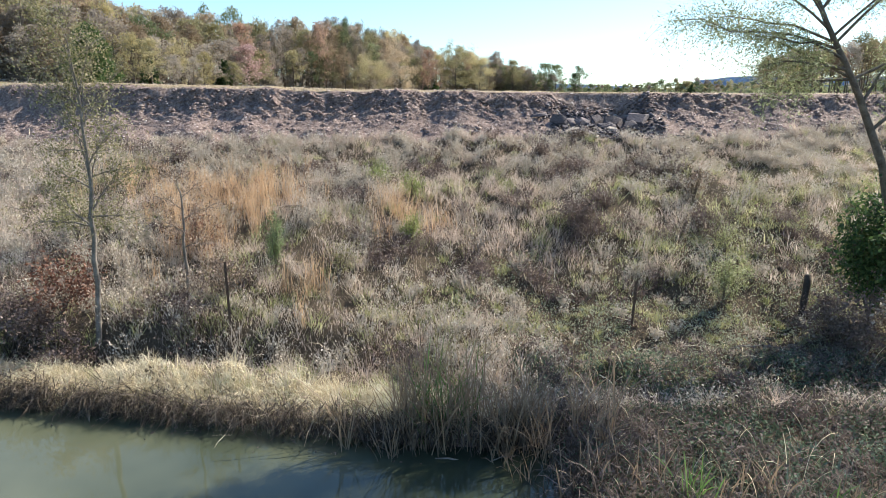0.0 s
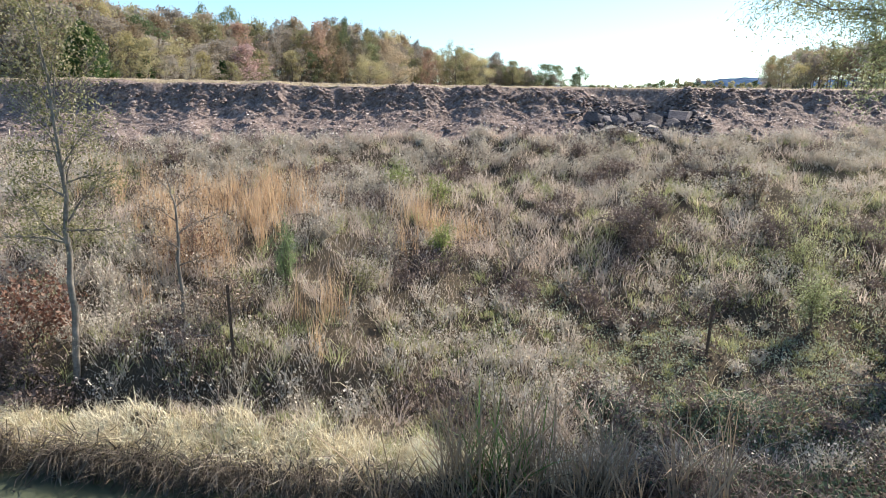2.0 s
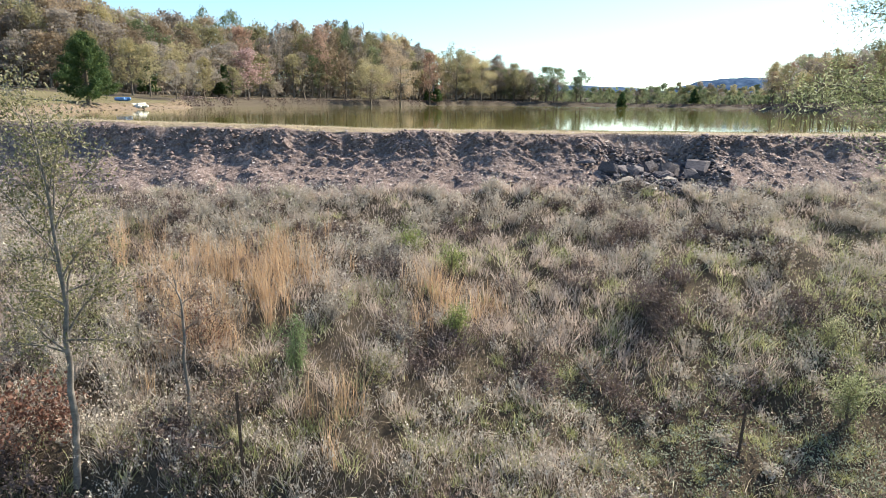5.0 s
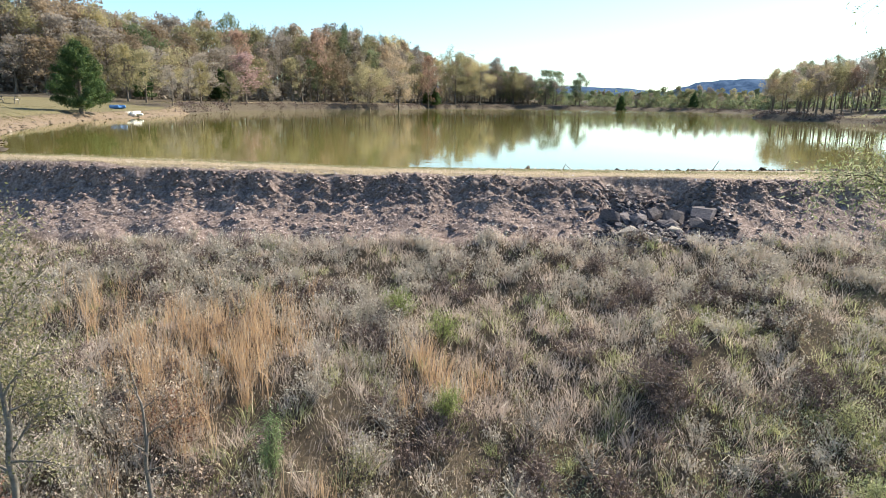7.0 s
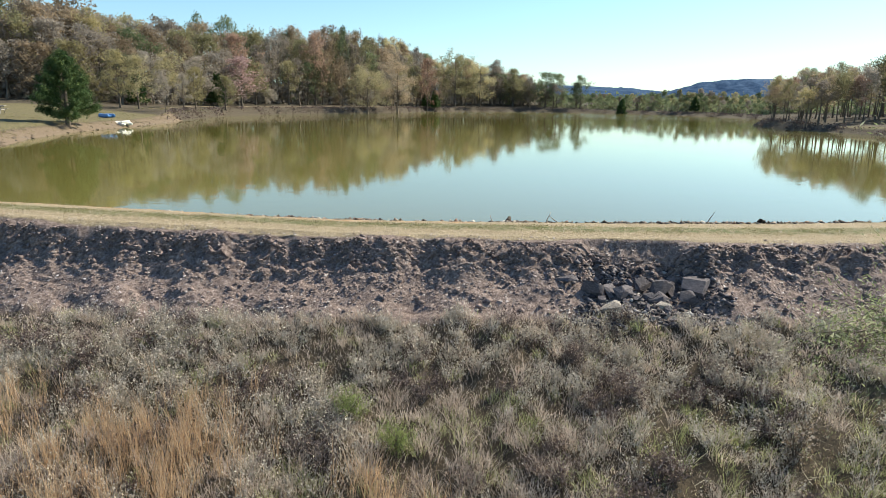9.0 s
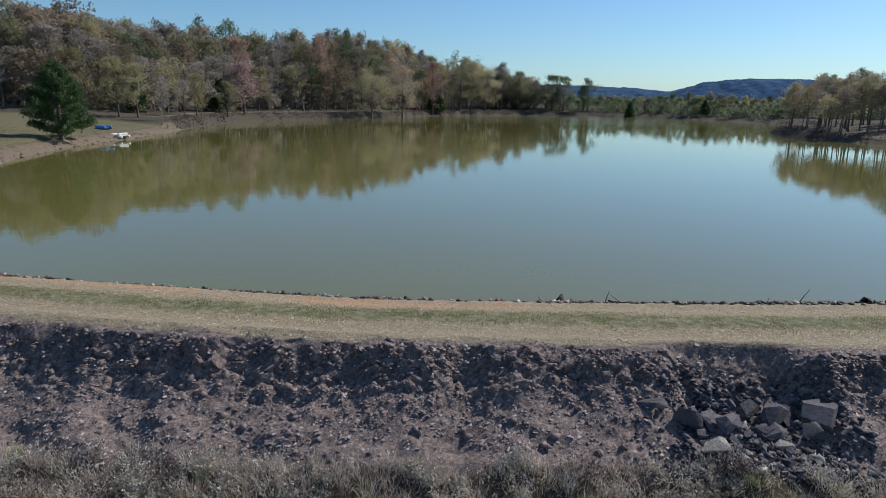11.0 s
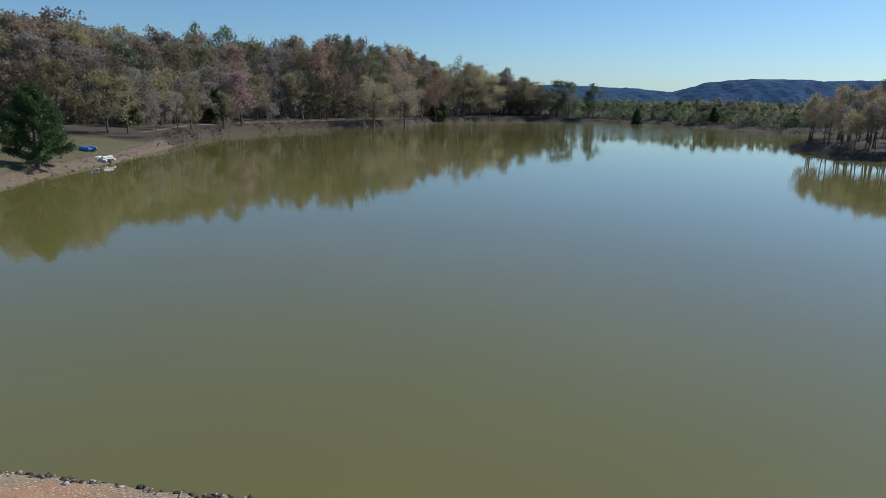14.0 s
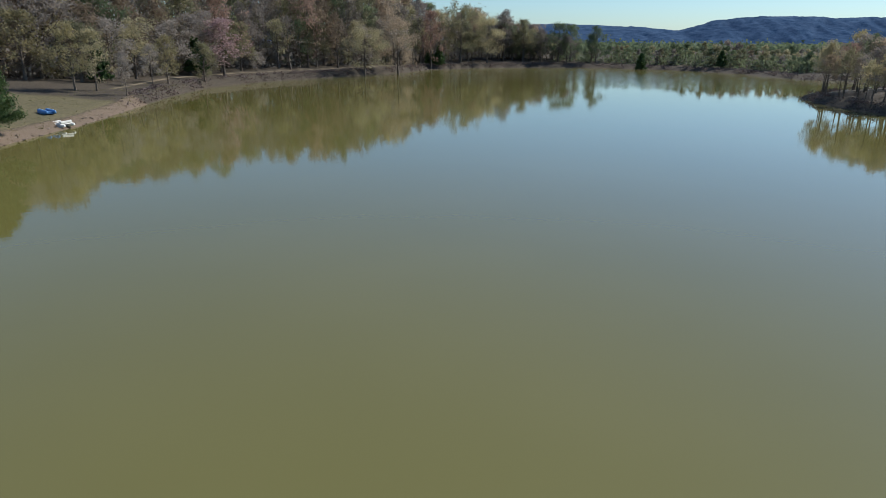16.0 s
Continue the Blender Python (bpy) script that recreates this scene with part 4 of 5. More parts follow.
# rough grass over the land beside and behind the creek
x, y = rng.uniform(-36, 36, 110000), rng.uniform(-22, 18, 110000)
d_ = y - dam_bend(x)
ok = ((d_ > 8.5) & (d_ < 16.2) & (in_view(x, y) == 0)) | (d_ < -9.4) | ((x > 3.0 + 0.45 * np.clip(5.6 - y, 0, 12)) & ((d_ < 3.6) | (x > 3.0 + 0.7 * y)) & (d_ < 9) & (d_ > -9.4))
ok &= rng.random(len(x)) < 0.3 + 0.7 * fbm(x * 0.4, y * 0.4, 3, 171)
p = np.stack([x, y, ground_z(x, y) - 0.02], -1)[ok]
stuff("rough_grass", [blades(p, uni(0.15, 0.5, len(p)), uni(0.03, 0.06, len(p)), uni(0.1, 0.9, len(p)), uni(0.1, 0.7, len(p)), None, 1)], GREYWEED,
      "coarse dry grass on the land round the creek", "grass")


# ---- trees ----
def grow(seed, height, crown, trunk_r, limbs=16, leaves=900, leaf=0.32, base=0.3, rise=0.75, twigs=3, spread_r=0.45, sides=5, wander=0.25, top=1.0):
    """A broadleaf tree at the origin: tapered trunk, limbs, twigs, and leaves about the twigs. Returns wood and leaf pieces."""
    r = np.random.default_rng(seed)
    hs = np.linspace(0, height * 0.93, 7)
    sway = np.cumsum(r.normal(0, wander, (7, 2)), 0) * height / 40
    sway[0] = 0
    spine = np.column_stack([sway, hs])
    radii = trunk_r * (1 - 0.93 * (hs / hs[-1]) ** 0.8)
    radii[0] *= 1.35
    wood, nodes = [tube(spine, radii, sides)], []
    for k in range(limbs):
        f = base + (0.97 - base) * (k + r.random()) / limbs
        z0 = f * height * 0.93
        start = np.array([np.interp(z0, hs, spine[:, 0]), np.interp(z0, hs, spine[:, 1]), z0])
        a = k * 2.4 + r.normal(0, 0.5)
        g = (f - base) / (1 - base)
        length = crown * (0.55 + 0.6 * math.sin(math.pi * min(1, g * 0.85 + 0.18))) * r.uniform(0.75, 1.2) * (1 - 0.45 * g * top)
        el = rise * (0.5 + 0.9 * g) + r.normal(0, 0.12)
        direction = np.array([math.cos(a) * math.cos(el), math.sin(a) * math.cos(el), math.sin(el)])
        bend = r.normal(0, 0.12, 3) + [0, 0, 0.1]
        pts = [start + direction * length * s + bend * length * s * s for s in (0, 0.33, 0.67, 1.0)]
        r0 = np.interp(z0, hs, radii) * 0.6
        wood.append(tube(pts, [r0, r0 * 0.7, r0 * 0.42, r0 * 0.12], 3))
        for j in range(twigs):
            s = r.uniform(0.3, 0.95)
            p0 = start + direction * length * s + bend * length * s * s
            d2 = direction + r.normal(0, 0.6, 3)
            d2 /= np.linalg.norm(d2)
            l2 = length * r.uniform(0.25, 0.5)
            p2 = [p0, p0 + d2 * l2 * 0.5, p0 + d2 * l2 + [0, 0, 0.05 * l2]]
            wood.append(tube([p2[0], p2[2]], [r0 * 0.35, r0 * 0.06], 3))
            nodes += [p2[1], p2[2]]
        nodes += pts[2:]
    nodes = np.array(nodes)
    c = nodes[r.integers(0, len(nodes), leaves)] + np.clip(r.normal(0, 1, (leaves, 3)), -1.35, 1.35) * spread_r * [1, 1, 0.75]
    return join(*wood), flakes(c, r.uniform(0.6, 1.3, leaves) * leaf, 1.2, True)


def tree_thing(name, pieces, bark, leaf_mat, m, label, category, group=""):
    """A tree from grow(): trunk and crown are its parts."""
    ob = empty(name, m, label, category, group)
    part("trunk", smooth_faces(raw_mesh("trunk", *pieces[0], bark)), ob)
    crown = part("crown", raw_mesh("crown", *pieces[1], leaf_mat), ob)
    crown.material_slots[0].link = 'OBJECT'
    crown.material_slots[0].material = leaf_mat
    return ob


full = [grow(100 + k, 10, 3.3, 0.20, 24, 2500, 0.19, 0.12 + 0.06 * (k % 3), 0.7, 2, 0.40, 5, 0.25, 0.75) for k in range(5)]
thin = [grow(200 + k, 10, 2.9, 0.17, 18, 1600, 0.165, 0.25, 0.95, 3, 0.38) for k in range(3)]
bony = [grow(300 + k, 10, 2.6, 0.16, 20, 420, 0.17, 0.3, 1.05, 5, 0.35) for k in range(2)]
low = [grow(400 + k, 10, 4.6, 0.20, 12, 1100, 0.38, 0.08, 0.7, 1, 0.75) for k in range(2)]
round_ = [grow(500 + k, 10, 4.3, 0.24, 26, 5200, 0.16, 0.2, 0.45, 3, 0.5, 5, 0.2, 0.35) for k in range(2)]
far_ = [grow(600 + k, 10, 3.4, 0.22, 8, 760, 0.4, 0.1, 0.75, 1, 0.62) for k in range(3)]
tall_stem = [grow(700 + k, 10, 3.0, 0.15, 18, 1700, 0.18, 0.42, 0.8, 3, 0.42) for k in range(3)]
KINDS = [("oak_tree", full), ("thin_tree", thin), ("bare_tree", bony), ("low_tree", low), ("round_oak", round_), ("far_tree", far_), ("shore_tree", tall_stem)]
HUES = [(LEAF_OLIVE, "olive"), (LEAF_BROWN, "brown"), (LEAF_RUST, "rust"), (LEAF_GOLD, "golden"), (LEAF_GREY, "grey-brown"), (LEAF_GREEN, "dull green")]
first = {}


def wood_tree(kind, k, x, y, height, wide, mat, hue, where):
    """One tree of the woods; the first of each form is built, the others copy it."""
    pieces = KINDS[kind][1][k % len(KINDS[kind][1])]
    key = (kind, k % len(KINDS[kind][1]))
    label = f"{hue} autumn tree {where}" if kind != 2 else f"nearly leafless grey tree {where}"
    z = float(ground_z(np.array([x]), np.array([y]), False)[0]) - 0.1
    m = pose(x, y, z, 0, 0, rnd.uniform(0, 360)) @ Matrix.Diagonal((wide, wide, height / 10, 1))
    if key not in first:
        first[key] = tree_thing(KINDS[kind][0], pieces, BARK, mat, m, label, "tree", "trees round the lake")
        return first[key]
    t = copy_thing(first[key], m @ Matrix.Diagonal(tuple(1 / s for s in first[key].scale) + (1,)))
    t["label"] = label
    for o in t.children:
        if o.name.startswith("crown"):
            o.material_slots[0].material = mat
    return t


rnd = random.Random(21)
# the near row of the left woods, followed along the shore, then rows behind it
EDGE = [(-98, 84), (-84, 88), (-70, 92), (-58, 95), (-50, 98), (-46.2, 106.4), (-45.7, 119.6), (-43.2, 135.7), (-37.7, 148.2), (-29.8, 159.3), (-19.6, 176.2), (-13.3, 192.7), (-4.5, 210.6), (7.1, 221), (19.4, 227), (32.2, 230)]


def along(points, step):
    """Evenly spaced places along a line, with the way to its left."""
    for (ax, ay), (bx, by) in zip(points, points[1:]):
        l = math.hypot(bx - ax, by - ay)
        for k in range(max(1, round(l / step))):
            f = (k + rnd.uniform(0.1, 0.9)) / max(1, round(l / step))
            yield ax + (bx - ax) * f, ay + (by - ay) * f, -(by - ay) / l, (bx - ax) / l


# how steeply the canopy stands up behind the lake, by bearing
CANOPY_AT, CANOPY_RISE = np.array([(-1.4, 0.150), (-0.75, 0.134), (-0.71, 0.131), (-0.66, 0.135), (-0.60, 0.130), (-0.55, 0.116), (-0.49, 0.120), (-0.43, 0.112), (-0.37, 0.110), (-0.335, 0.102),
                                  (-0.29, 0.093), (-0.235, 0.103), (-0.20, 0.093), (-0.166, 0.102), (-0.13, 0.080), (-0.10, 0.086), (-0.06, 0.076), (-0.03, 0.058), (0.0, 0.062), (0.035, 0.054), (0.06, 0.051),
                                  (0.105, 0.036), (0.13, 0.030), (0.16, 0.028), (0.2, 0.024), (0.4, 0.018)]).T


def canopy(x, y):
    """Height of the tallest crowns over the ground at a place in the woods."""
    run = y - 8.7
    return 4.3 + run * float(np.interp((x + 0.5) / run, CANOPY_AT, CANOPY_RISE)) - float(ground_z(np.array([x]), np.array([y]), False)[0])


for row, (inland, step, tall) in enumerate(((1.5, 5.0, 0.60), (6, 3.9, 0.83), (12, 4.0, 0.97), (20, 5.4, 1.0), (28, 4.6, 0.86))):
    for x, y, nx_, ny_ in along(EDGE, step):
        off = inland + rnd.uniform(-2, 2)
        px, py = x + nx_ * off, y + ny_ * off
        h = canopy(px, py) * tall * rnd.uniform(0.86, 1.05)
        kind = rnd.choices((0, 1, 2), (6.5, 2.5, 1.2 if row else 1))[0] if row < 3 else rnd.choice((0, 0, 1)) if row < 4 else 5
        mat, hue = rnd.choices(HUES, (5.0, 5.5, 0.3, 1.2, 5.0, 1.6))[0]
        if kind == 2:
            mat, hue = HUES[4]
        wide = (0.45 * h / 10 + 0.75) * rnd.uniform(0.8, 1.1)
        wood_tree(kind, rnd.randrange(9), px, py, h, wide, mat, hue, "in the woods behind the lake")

# trees that stand out: the pink one, the gold, the tall green one, round ones by the water
for x, y, h, w, mat, hue, kind in ((-40.3, 131, 9.4, 1.3, LEAF_PINK, "pinkish red", 0), (-44.6, 141, 14.0, 1.35, LEAF_RUST, "rust red", 0),
                                  (-49.2, 149, 17.4, 1.15, LEAF_GREEN, "tall green", 0), (-32.4, 160, 15.8, 1.15, LEAF_RUST, "orange brown", 0),
                                  (-20.0, 159, 10.2, 1.0, LEAF_OLIVE, "yellowish olive", 4), (-28, 174, 18.6, 1.0, LEAF_GREEN, "tall pale green", 1), (-22.5, 176, 16.5, 1.0, LEAF_OLIVE, "tall pale olive", 1),
                                  (-13.8, 169, 12.6, 1.1, LEAF_BROWN, "russet", 4), (-7.5, 196, 15.0, 1.1, LEAF_RUST, "rust brown", 0), (0.3, 212, 15.6, 1.45, LEAF_OLIVE, "broad round olive", 4), (8.3, 215, 13.0, 1.1, LEAF_GOLD, "broad round ochre", 4), (13.6, 224, 14.0, 1.15, LEAF_GREY, "grey-green", 0),
                                  (19.5, 224, 12.2, 1.05, LEAF_OLIVE, "olive", 0), (25.0, 224, 9.5, 0.95, LEAF_GREY, "grey-green", 0),
                                  (-41, 110, 6.5, 0.62, LEAF_GOLD, "yellow olive", 0), (-40, 121, 6.0, 0.66, LEAF_OLIVE, "small olive", 0),
                                  (-40.5, 104, 5.5, 0.55, LEAF_GREY, "thin grey", 1), (-37.8, 91.5, 4.8, 0.42, LEAF_GREY, "thin grey", 1), (-42, 93, 7.0, 0.65, LEAF_OLIVE, "olive", 0), (-44, 92, 7.4, 0.65, LEAF_GOLD, "yellow olive", 0),
                                  (30.5, 225, 11.4, 1.3, LEAF_GREEN, "dull green", 0), (34.6, 228, 11.0, 1.25, LEAF_GREEN, "dull green", 0), (33.0, 224, 8.0, 1.1, LEAF_GREY, "grey-green", 0), (42.0, 225, 10.6, 0.95, LEAF_GREEN, "dull green", 0), (40.9, 226, 8.5, 0.9, LEAF_GREEN, "dull green", 0)):
    wood_tree(kind, rnd.randrange(9), x, y, h, w, mat, hue, "standing at the woods' edge")

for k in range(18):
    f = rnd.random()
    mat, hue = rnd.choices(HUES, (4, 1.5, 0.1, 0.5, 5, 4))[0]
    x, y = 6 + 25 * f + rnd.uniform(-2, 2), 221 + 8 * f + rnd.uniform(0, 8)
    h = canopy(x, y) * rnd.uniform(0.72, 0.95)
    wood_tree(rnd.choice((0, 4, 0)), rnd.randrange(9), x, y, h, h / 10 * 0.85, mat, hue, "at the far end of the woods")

# undergrowth along the woods' edge
for x, y, nx_, ny_ in along(EDGE, 4.5):
    off = rnd.uniform(0, 9)
    mat, hue = rnd.choices(HUES, (4, 4, 1, 1, 3, 3))[0]
    h = rnd.uniform(1.8, 4.0)
    wood_tree(3, rnd.randrange(9), x + nx_ * off, y + ny_ * off, h, h / 10 * 1.2, mat, hue, "in the undergrowth by the shore")

# tangled understory that closes the woods behind the first trunks
un = []
for x, y, nx_, ny_ in along(EDGE, 1.5):
    for off in (5, 9, 14, 20, 28):
        o = off + rnd.uniform(-2, 2)
        un.append((x + nx_ * o, y + ny_ * o))
near_brush = len(un)
FAR_EDGE = [(30, 227), (44, 225), (56, 218), (64.5, 210.8), (74.3, 189.6), (77.4, 169.8), (98.8, 157.7), (121.2, 147.9)]
for x, y, nx_, ny_ in along(FAR_EDGE, 1.5):
    for off in (2, 5, 9, 14):
        o = off + rnd.uniform(-1.5, 1.5)
        un.append((x - abs(nx_) * -o, y + abs(ny_) * o))
un = np.array(un)
c = np.repeat(np.column_stack([un, ground_z(un[:, 0], un[:, 1], False)]), 40, 0)
c += rng.normal(0, 1, (len(c), 3)) * [1.3, 1.3, 0]
c[:, 2] += np.where(np.arange(len(c)) < near_brush * 40, 4.2, 2.6) * rng.random(len(c)) ** 1.3
cut_ = near_brush * 40
stuff("understory", [flakes(c[:cut_], uni(0.2, 0.5, cut_), 1.5, True)], LEAF_GREY, "tangled grey brush under the lakeside woods", "brush")
stuff("far_brush", [flakes(c[cut_:], uni(0.2, 0.42, len(c) - cut_), 1.5, True)], LEAF_GREEN, "dull green brush along the far shore", "brush")
bs = []
for (ax, ay), (bx, by) in zip(SHORE, np.roll(SHORE, -1, 0)):
    l = math.hypot(bx - ax, by - ay)
    if min(ay, by) > 58 and l < 40:
        k = int(l * 90)
        f, o = rng.random(k), rng.uniform(0.1, 2.0, k)
        bs.append(np.stack([ax + (bx - ax) * f - (by - ay) / l * -o * -1, ay + (by - ay) * f + (bx - ax) / l * o], -1))
bs = np.concatenate(bs)
bs = bs[(shore_distance(bs[:, 0], bs[:, 1]) > 0.05) & (rng.random(len(bs)) < (0.1 + 0.9 * smooth((vnoise(bs[:, 0] * 0.5, bs[:, 1] * 0.5, 161) - 0.3) / 0.4)) * smooth((bs[:, 1] - 84 + 24 * (bs[:, 0] > 0)) / 14))]
c = np.column_stack([bs, ground_z(bs[:, 0], bs[:, 1], False) + 0.04 + 0.4 * rng.random(len(bs)) ** 2])
stuff("shore_brush", [flakes(c, uni(0.05, 0.13, len(c)), 2.5, True)], BROWNFORB, "dark roots and dead brush on the lake's cut bank", "brush")

# the far end of the lake: low trees
for x, y, nx_, ny_ in along(FAR_EDGE, 3.0):
    for off in (2.5, 7, 13):
        mat, hue = rnd.choices(HUES, (3, 0.8, 0.1, 0.4, 2.5, 7))[0]
        bold = math.exp(-((x / (y - 8.7) - 0.325) / 0.035) ** 2)
        h = rnd.uniform(3.2, 4.9) * (1 + 0.35 * bold)
        wood_tree(5, rnd.randrange(9), x + abs(nx_) * off, y + abs(ny_) * off * 0.6 + off * 0.5, h, h / 10 * rnd.uniform(0.9, 1.4), mat, hue, "on the far shore")

# the wooded point
for k in range(95):
    f = rnd.random()
    x, y = 46.6 + 45 * f ** 1.5, 90 + 30 * rnd.random()
    if shore_distance(np.array([x]), np.array([y]))[0] < 0.9:
        continue
    mat, hue = rnd.choices(HUES, (2.5, 5, 0.6, 3.5, 4, 0.2))[0]
    h = rnd.uniform(0.82, 1.08) * (5.0 + 3.0 * min(1.0, (x - 46) / 12))
    wood_tree(rnd.choice((6, 6, 6, 6, 1, 2)), rnd.randrange(9), x, y, h, h / 10 * rnd.uniform(0.9, 1.15), mat, hue, "on the wooded point")
for k in range(26):
    x, y = rnd.uniform(46, 88), rnd.uniform(61, 93)
    if shore_distance(np.array([x]), np.array([y]))[0] > 1.5:
        mat, hue = rnd.choices(HUES, (3, 5, 1, 3, 3, 0.5))[0]
        h = rnd.uniform(6, 8.5)
        wood_tree(rnd.choice((0, 1)), rnd.randrange(9), x, y, h, h / 10 * 0.85, mat, hue, "on the open bank")


def far_woods(n, seed):
    """Woods on the plain beyond the lake, too far off to tell trees apart."""
    r = np.random.default_rng(seed)
    x, y = r.uniform(-60, 520, n), r.uniform(290, 620, n)
    ok = y > 235 + np.clip(60 - x, 0, 300) * 0.2
    x, y = x[ok], y[ok]
    h = r.uniform(4.2, 7.0, len(x))
    c = np.repeat(np.stack([x, y, np.full(len(x), 1.5)], -1), 18, 0)
    hh = np.repeat(h, 18)
    g = r.normal(0, 1, (len(c), 3))
    c += g * np.stack([hh * 0.22, hh * 0.22, hh * 0.2], -1) + np.stack([hh * 0, hh * 0, hh * 0.55], -1)
    return flakes(c, r.uniform(0.7, 1.5, len(c)), 1.2, True)


stuff("far_woods", [far_woods(3800, 5)], LEAF_GREEN, "mixed woods on the plain beyond the lake", "woods")


def cedar(seed, height, radius, n, leaf):
    """A red cedar: straight trunk, whorls of short boughs, dense sprays in a ragged cone."""
    r = np.random.default_rng(seed)
    wood = [tube([(0, 0, 0), (0.03, 0, height * 0.5), (0, 0, height * 0.97)], [0.05 * radius + 0.06, 0.03 * radius + 0.03, 0.01])]
    cs = []
    boughs = 70
    for k in range(boughs):
        f = 0.06 + 0.92 * (k + r.random()) / boughs
        a, l = k * 2.4 + r.normal(0, 0.3), radius * (1.04 - f) ** 0.85 * min(1, 0.72 + f * 2.2) * r.uniform(0.72, 1.15)
        d = np.array([math.cos(a), math.sin(a), 0.22 + 0.5 * f])
        p0 = np.array([0, 0, f * height])
        wood.append(tube([p0, p0 + d * l * 0.5, p0 + d * l * 0.95 + [0, 0, 0.06 * l]], [0.022, 0.014, 0.004], 4))
        m = max(6, int(n / boughs * (0.35 + l / radius)))
        s = r.uniform(0.2, 1.0, m) ** 0.7
        cs.append(p0 + d * (l * s)[:, None] + r.normal(0, 0.085 * radius ** 0.5, (m, 3)))
    c = np.concatenate(cs)
    return join(*wood), flakes(c, r.uniform(0.7, 1.4, len(c)) * leaf, 4.0)


def on_ground(x, y, turn=0.0, sink=0.03):
    return pose(x, y, float(ground_z(np.array([x]), np.array([y]))[0]) - sink, 0, 0, turn)


tree_thing("cedar_tree", cedar(3, 6.1, 3.15, 30000, 0.055), BARK, CEDARGREEN, on_ground(-33.2, 61.6), "dark green cone-shaped cedar on the grassy lake bank", "tree")
small = tree_thing("cedar_tree", cedar(4, 4.5, 1.7, 2400, 0.15), BARK, CEDARGREEN, on_ground(-7.9, 198), "small dark cedar at the far shore", "tree", "small cedars")
copy_thing(small, on_ground(-5.4, 199, 80) @ Matrix.Diagonal((1.1, 1.1, 1.15, 1)))
for x, y, s in ((-47, 103, 1.0), (-44, 128, 1.3), (70.5, 199, 0.95), (51.5, 208, 1.05)):
    t = copy_thing(small, on_ground(x, y, x * 7) @ Matrix.Diagonal((s, s, s, 1)))
    t["label"] = "dark cedar among the bare trees of the woods"


# ---- near trees and shrubs ----
def limbed(seed, spine, radii, limbs, twigs=5, leaves=800, leaf=0.05, long=2.6, hang=0.0, twig_len=0.4, scatter=0.06, sides=8, fine=1.0):
    """A tree along a given trunk line; limbs are (share of the trunk, end relative to its start)."""
    r = np.random.default_rng(seed)
    spine, radii = np.array(spine, float), np.array(radii, float)
    k = np.linspace(0, 1, len(spine))
    f = np.linspace(0, 1, 16)
    pts = np.stack([np.interp(f, k, spine[:, i]) for i in range(3)], -1) + np.concatenate([[[0, 0, 0]], r.normal(0, 0.012, (15, 3))])
    rad = np.interp(f, k, radii)
    wood, nodes = [tube(pts, rad, sides)], []
    for share, end in limbs:
        p0 = np.array([np.interp(share, f, pts[:, i]) for i in range(3)])
        end = np.array(end, float)
        l = np.linalg.norm(end)
        r0 = np.interp(share, f, rad) * 0.55
        ks = np.linspace(0, 1, 7)
        line = p0 + end * ks[:, None] + np.cumsum(r.normal(0, 0.035 * l, (7, 3)), 0) * ks[:, None] + np.array([0, 0, 0.12 * l]) * (ks * (1 - ks) * 4 * 0.5)[:, None]
        wood.append(tube(line, r0 * (1 - 0.9 * ks), 5))
        for j in range(int(twigs * (0.6 + l))):
            s = r.uniform(0.2, 1.0)
            q = np.array([np.interp(s, ks, line[:, i]) for i in range(3)])
            d = end / l + r.normal(0, 0.75, 3)
            d[2] -= hang * 0.3
            d /= np.linalg.norm(d)
            tl = twig_len * r.uniform(0.5, 1.3)
            tw = [q, q + d * tl * 0.5, q + d * tl + [0, 0, -hang * tl * 0.4]]
            wood.append(tube(tw, [(r0 * 0.22 + 0.002) * fine, (r0 * 0.13 + 0.0015) * fine, 0.001], 3))
            nodes += [(tw[0], tw[1]), (tw[1], tw[2])]
    a = np.array(nodes)
    pick, s = r.integers(0, len(a), leaves), r.random(leaves)[:, None]
    c = a[pick, 0] * (1 - s) + a[pick, 1] * s + r.normal(0, scatter, (leaves, 3))
    return join(*wood), flakes(c, r.uniform(0.6, 1.3, leaves) * leaf, long)


def at_base(points):
    """Points given in the world, moved so that the first is the origin; and that origin."""
    p = np.array(points, float)
    p[:, 2] += lift(p[:, 0], p[:, 1])
    p[0, 2] = float(ground_z(p[:1, 0], p[:1, 1])[0]) - 0.05
    return p - p[0], pose(*p[0])


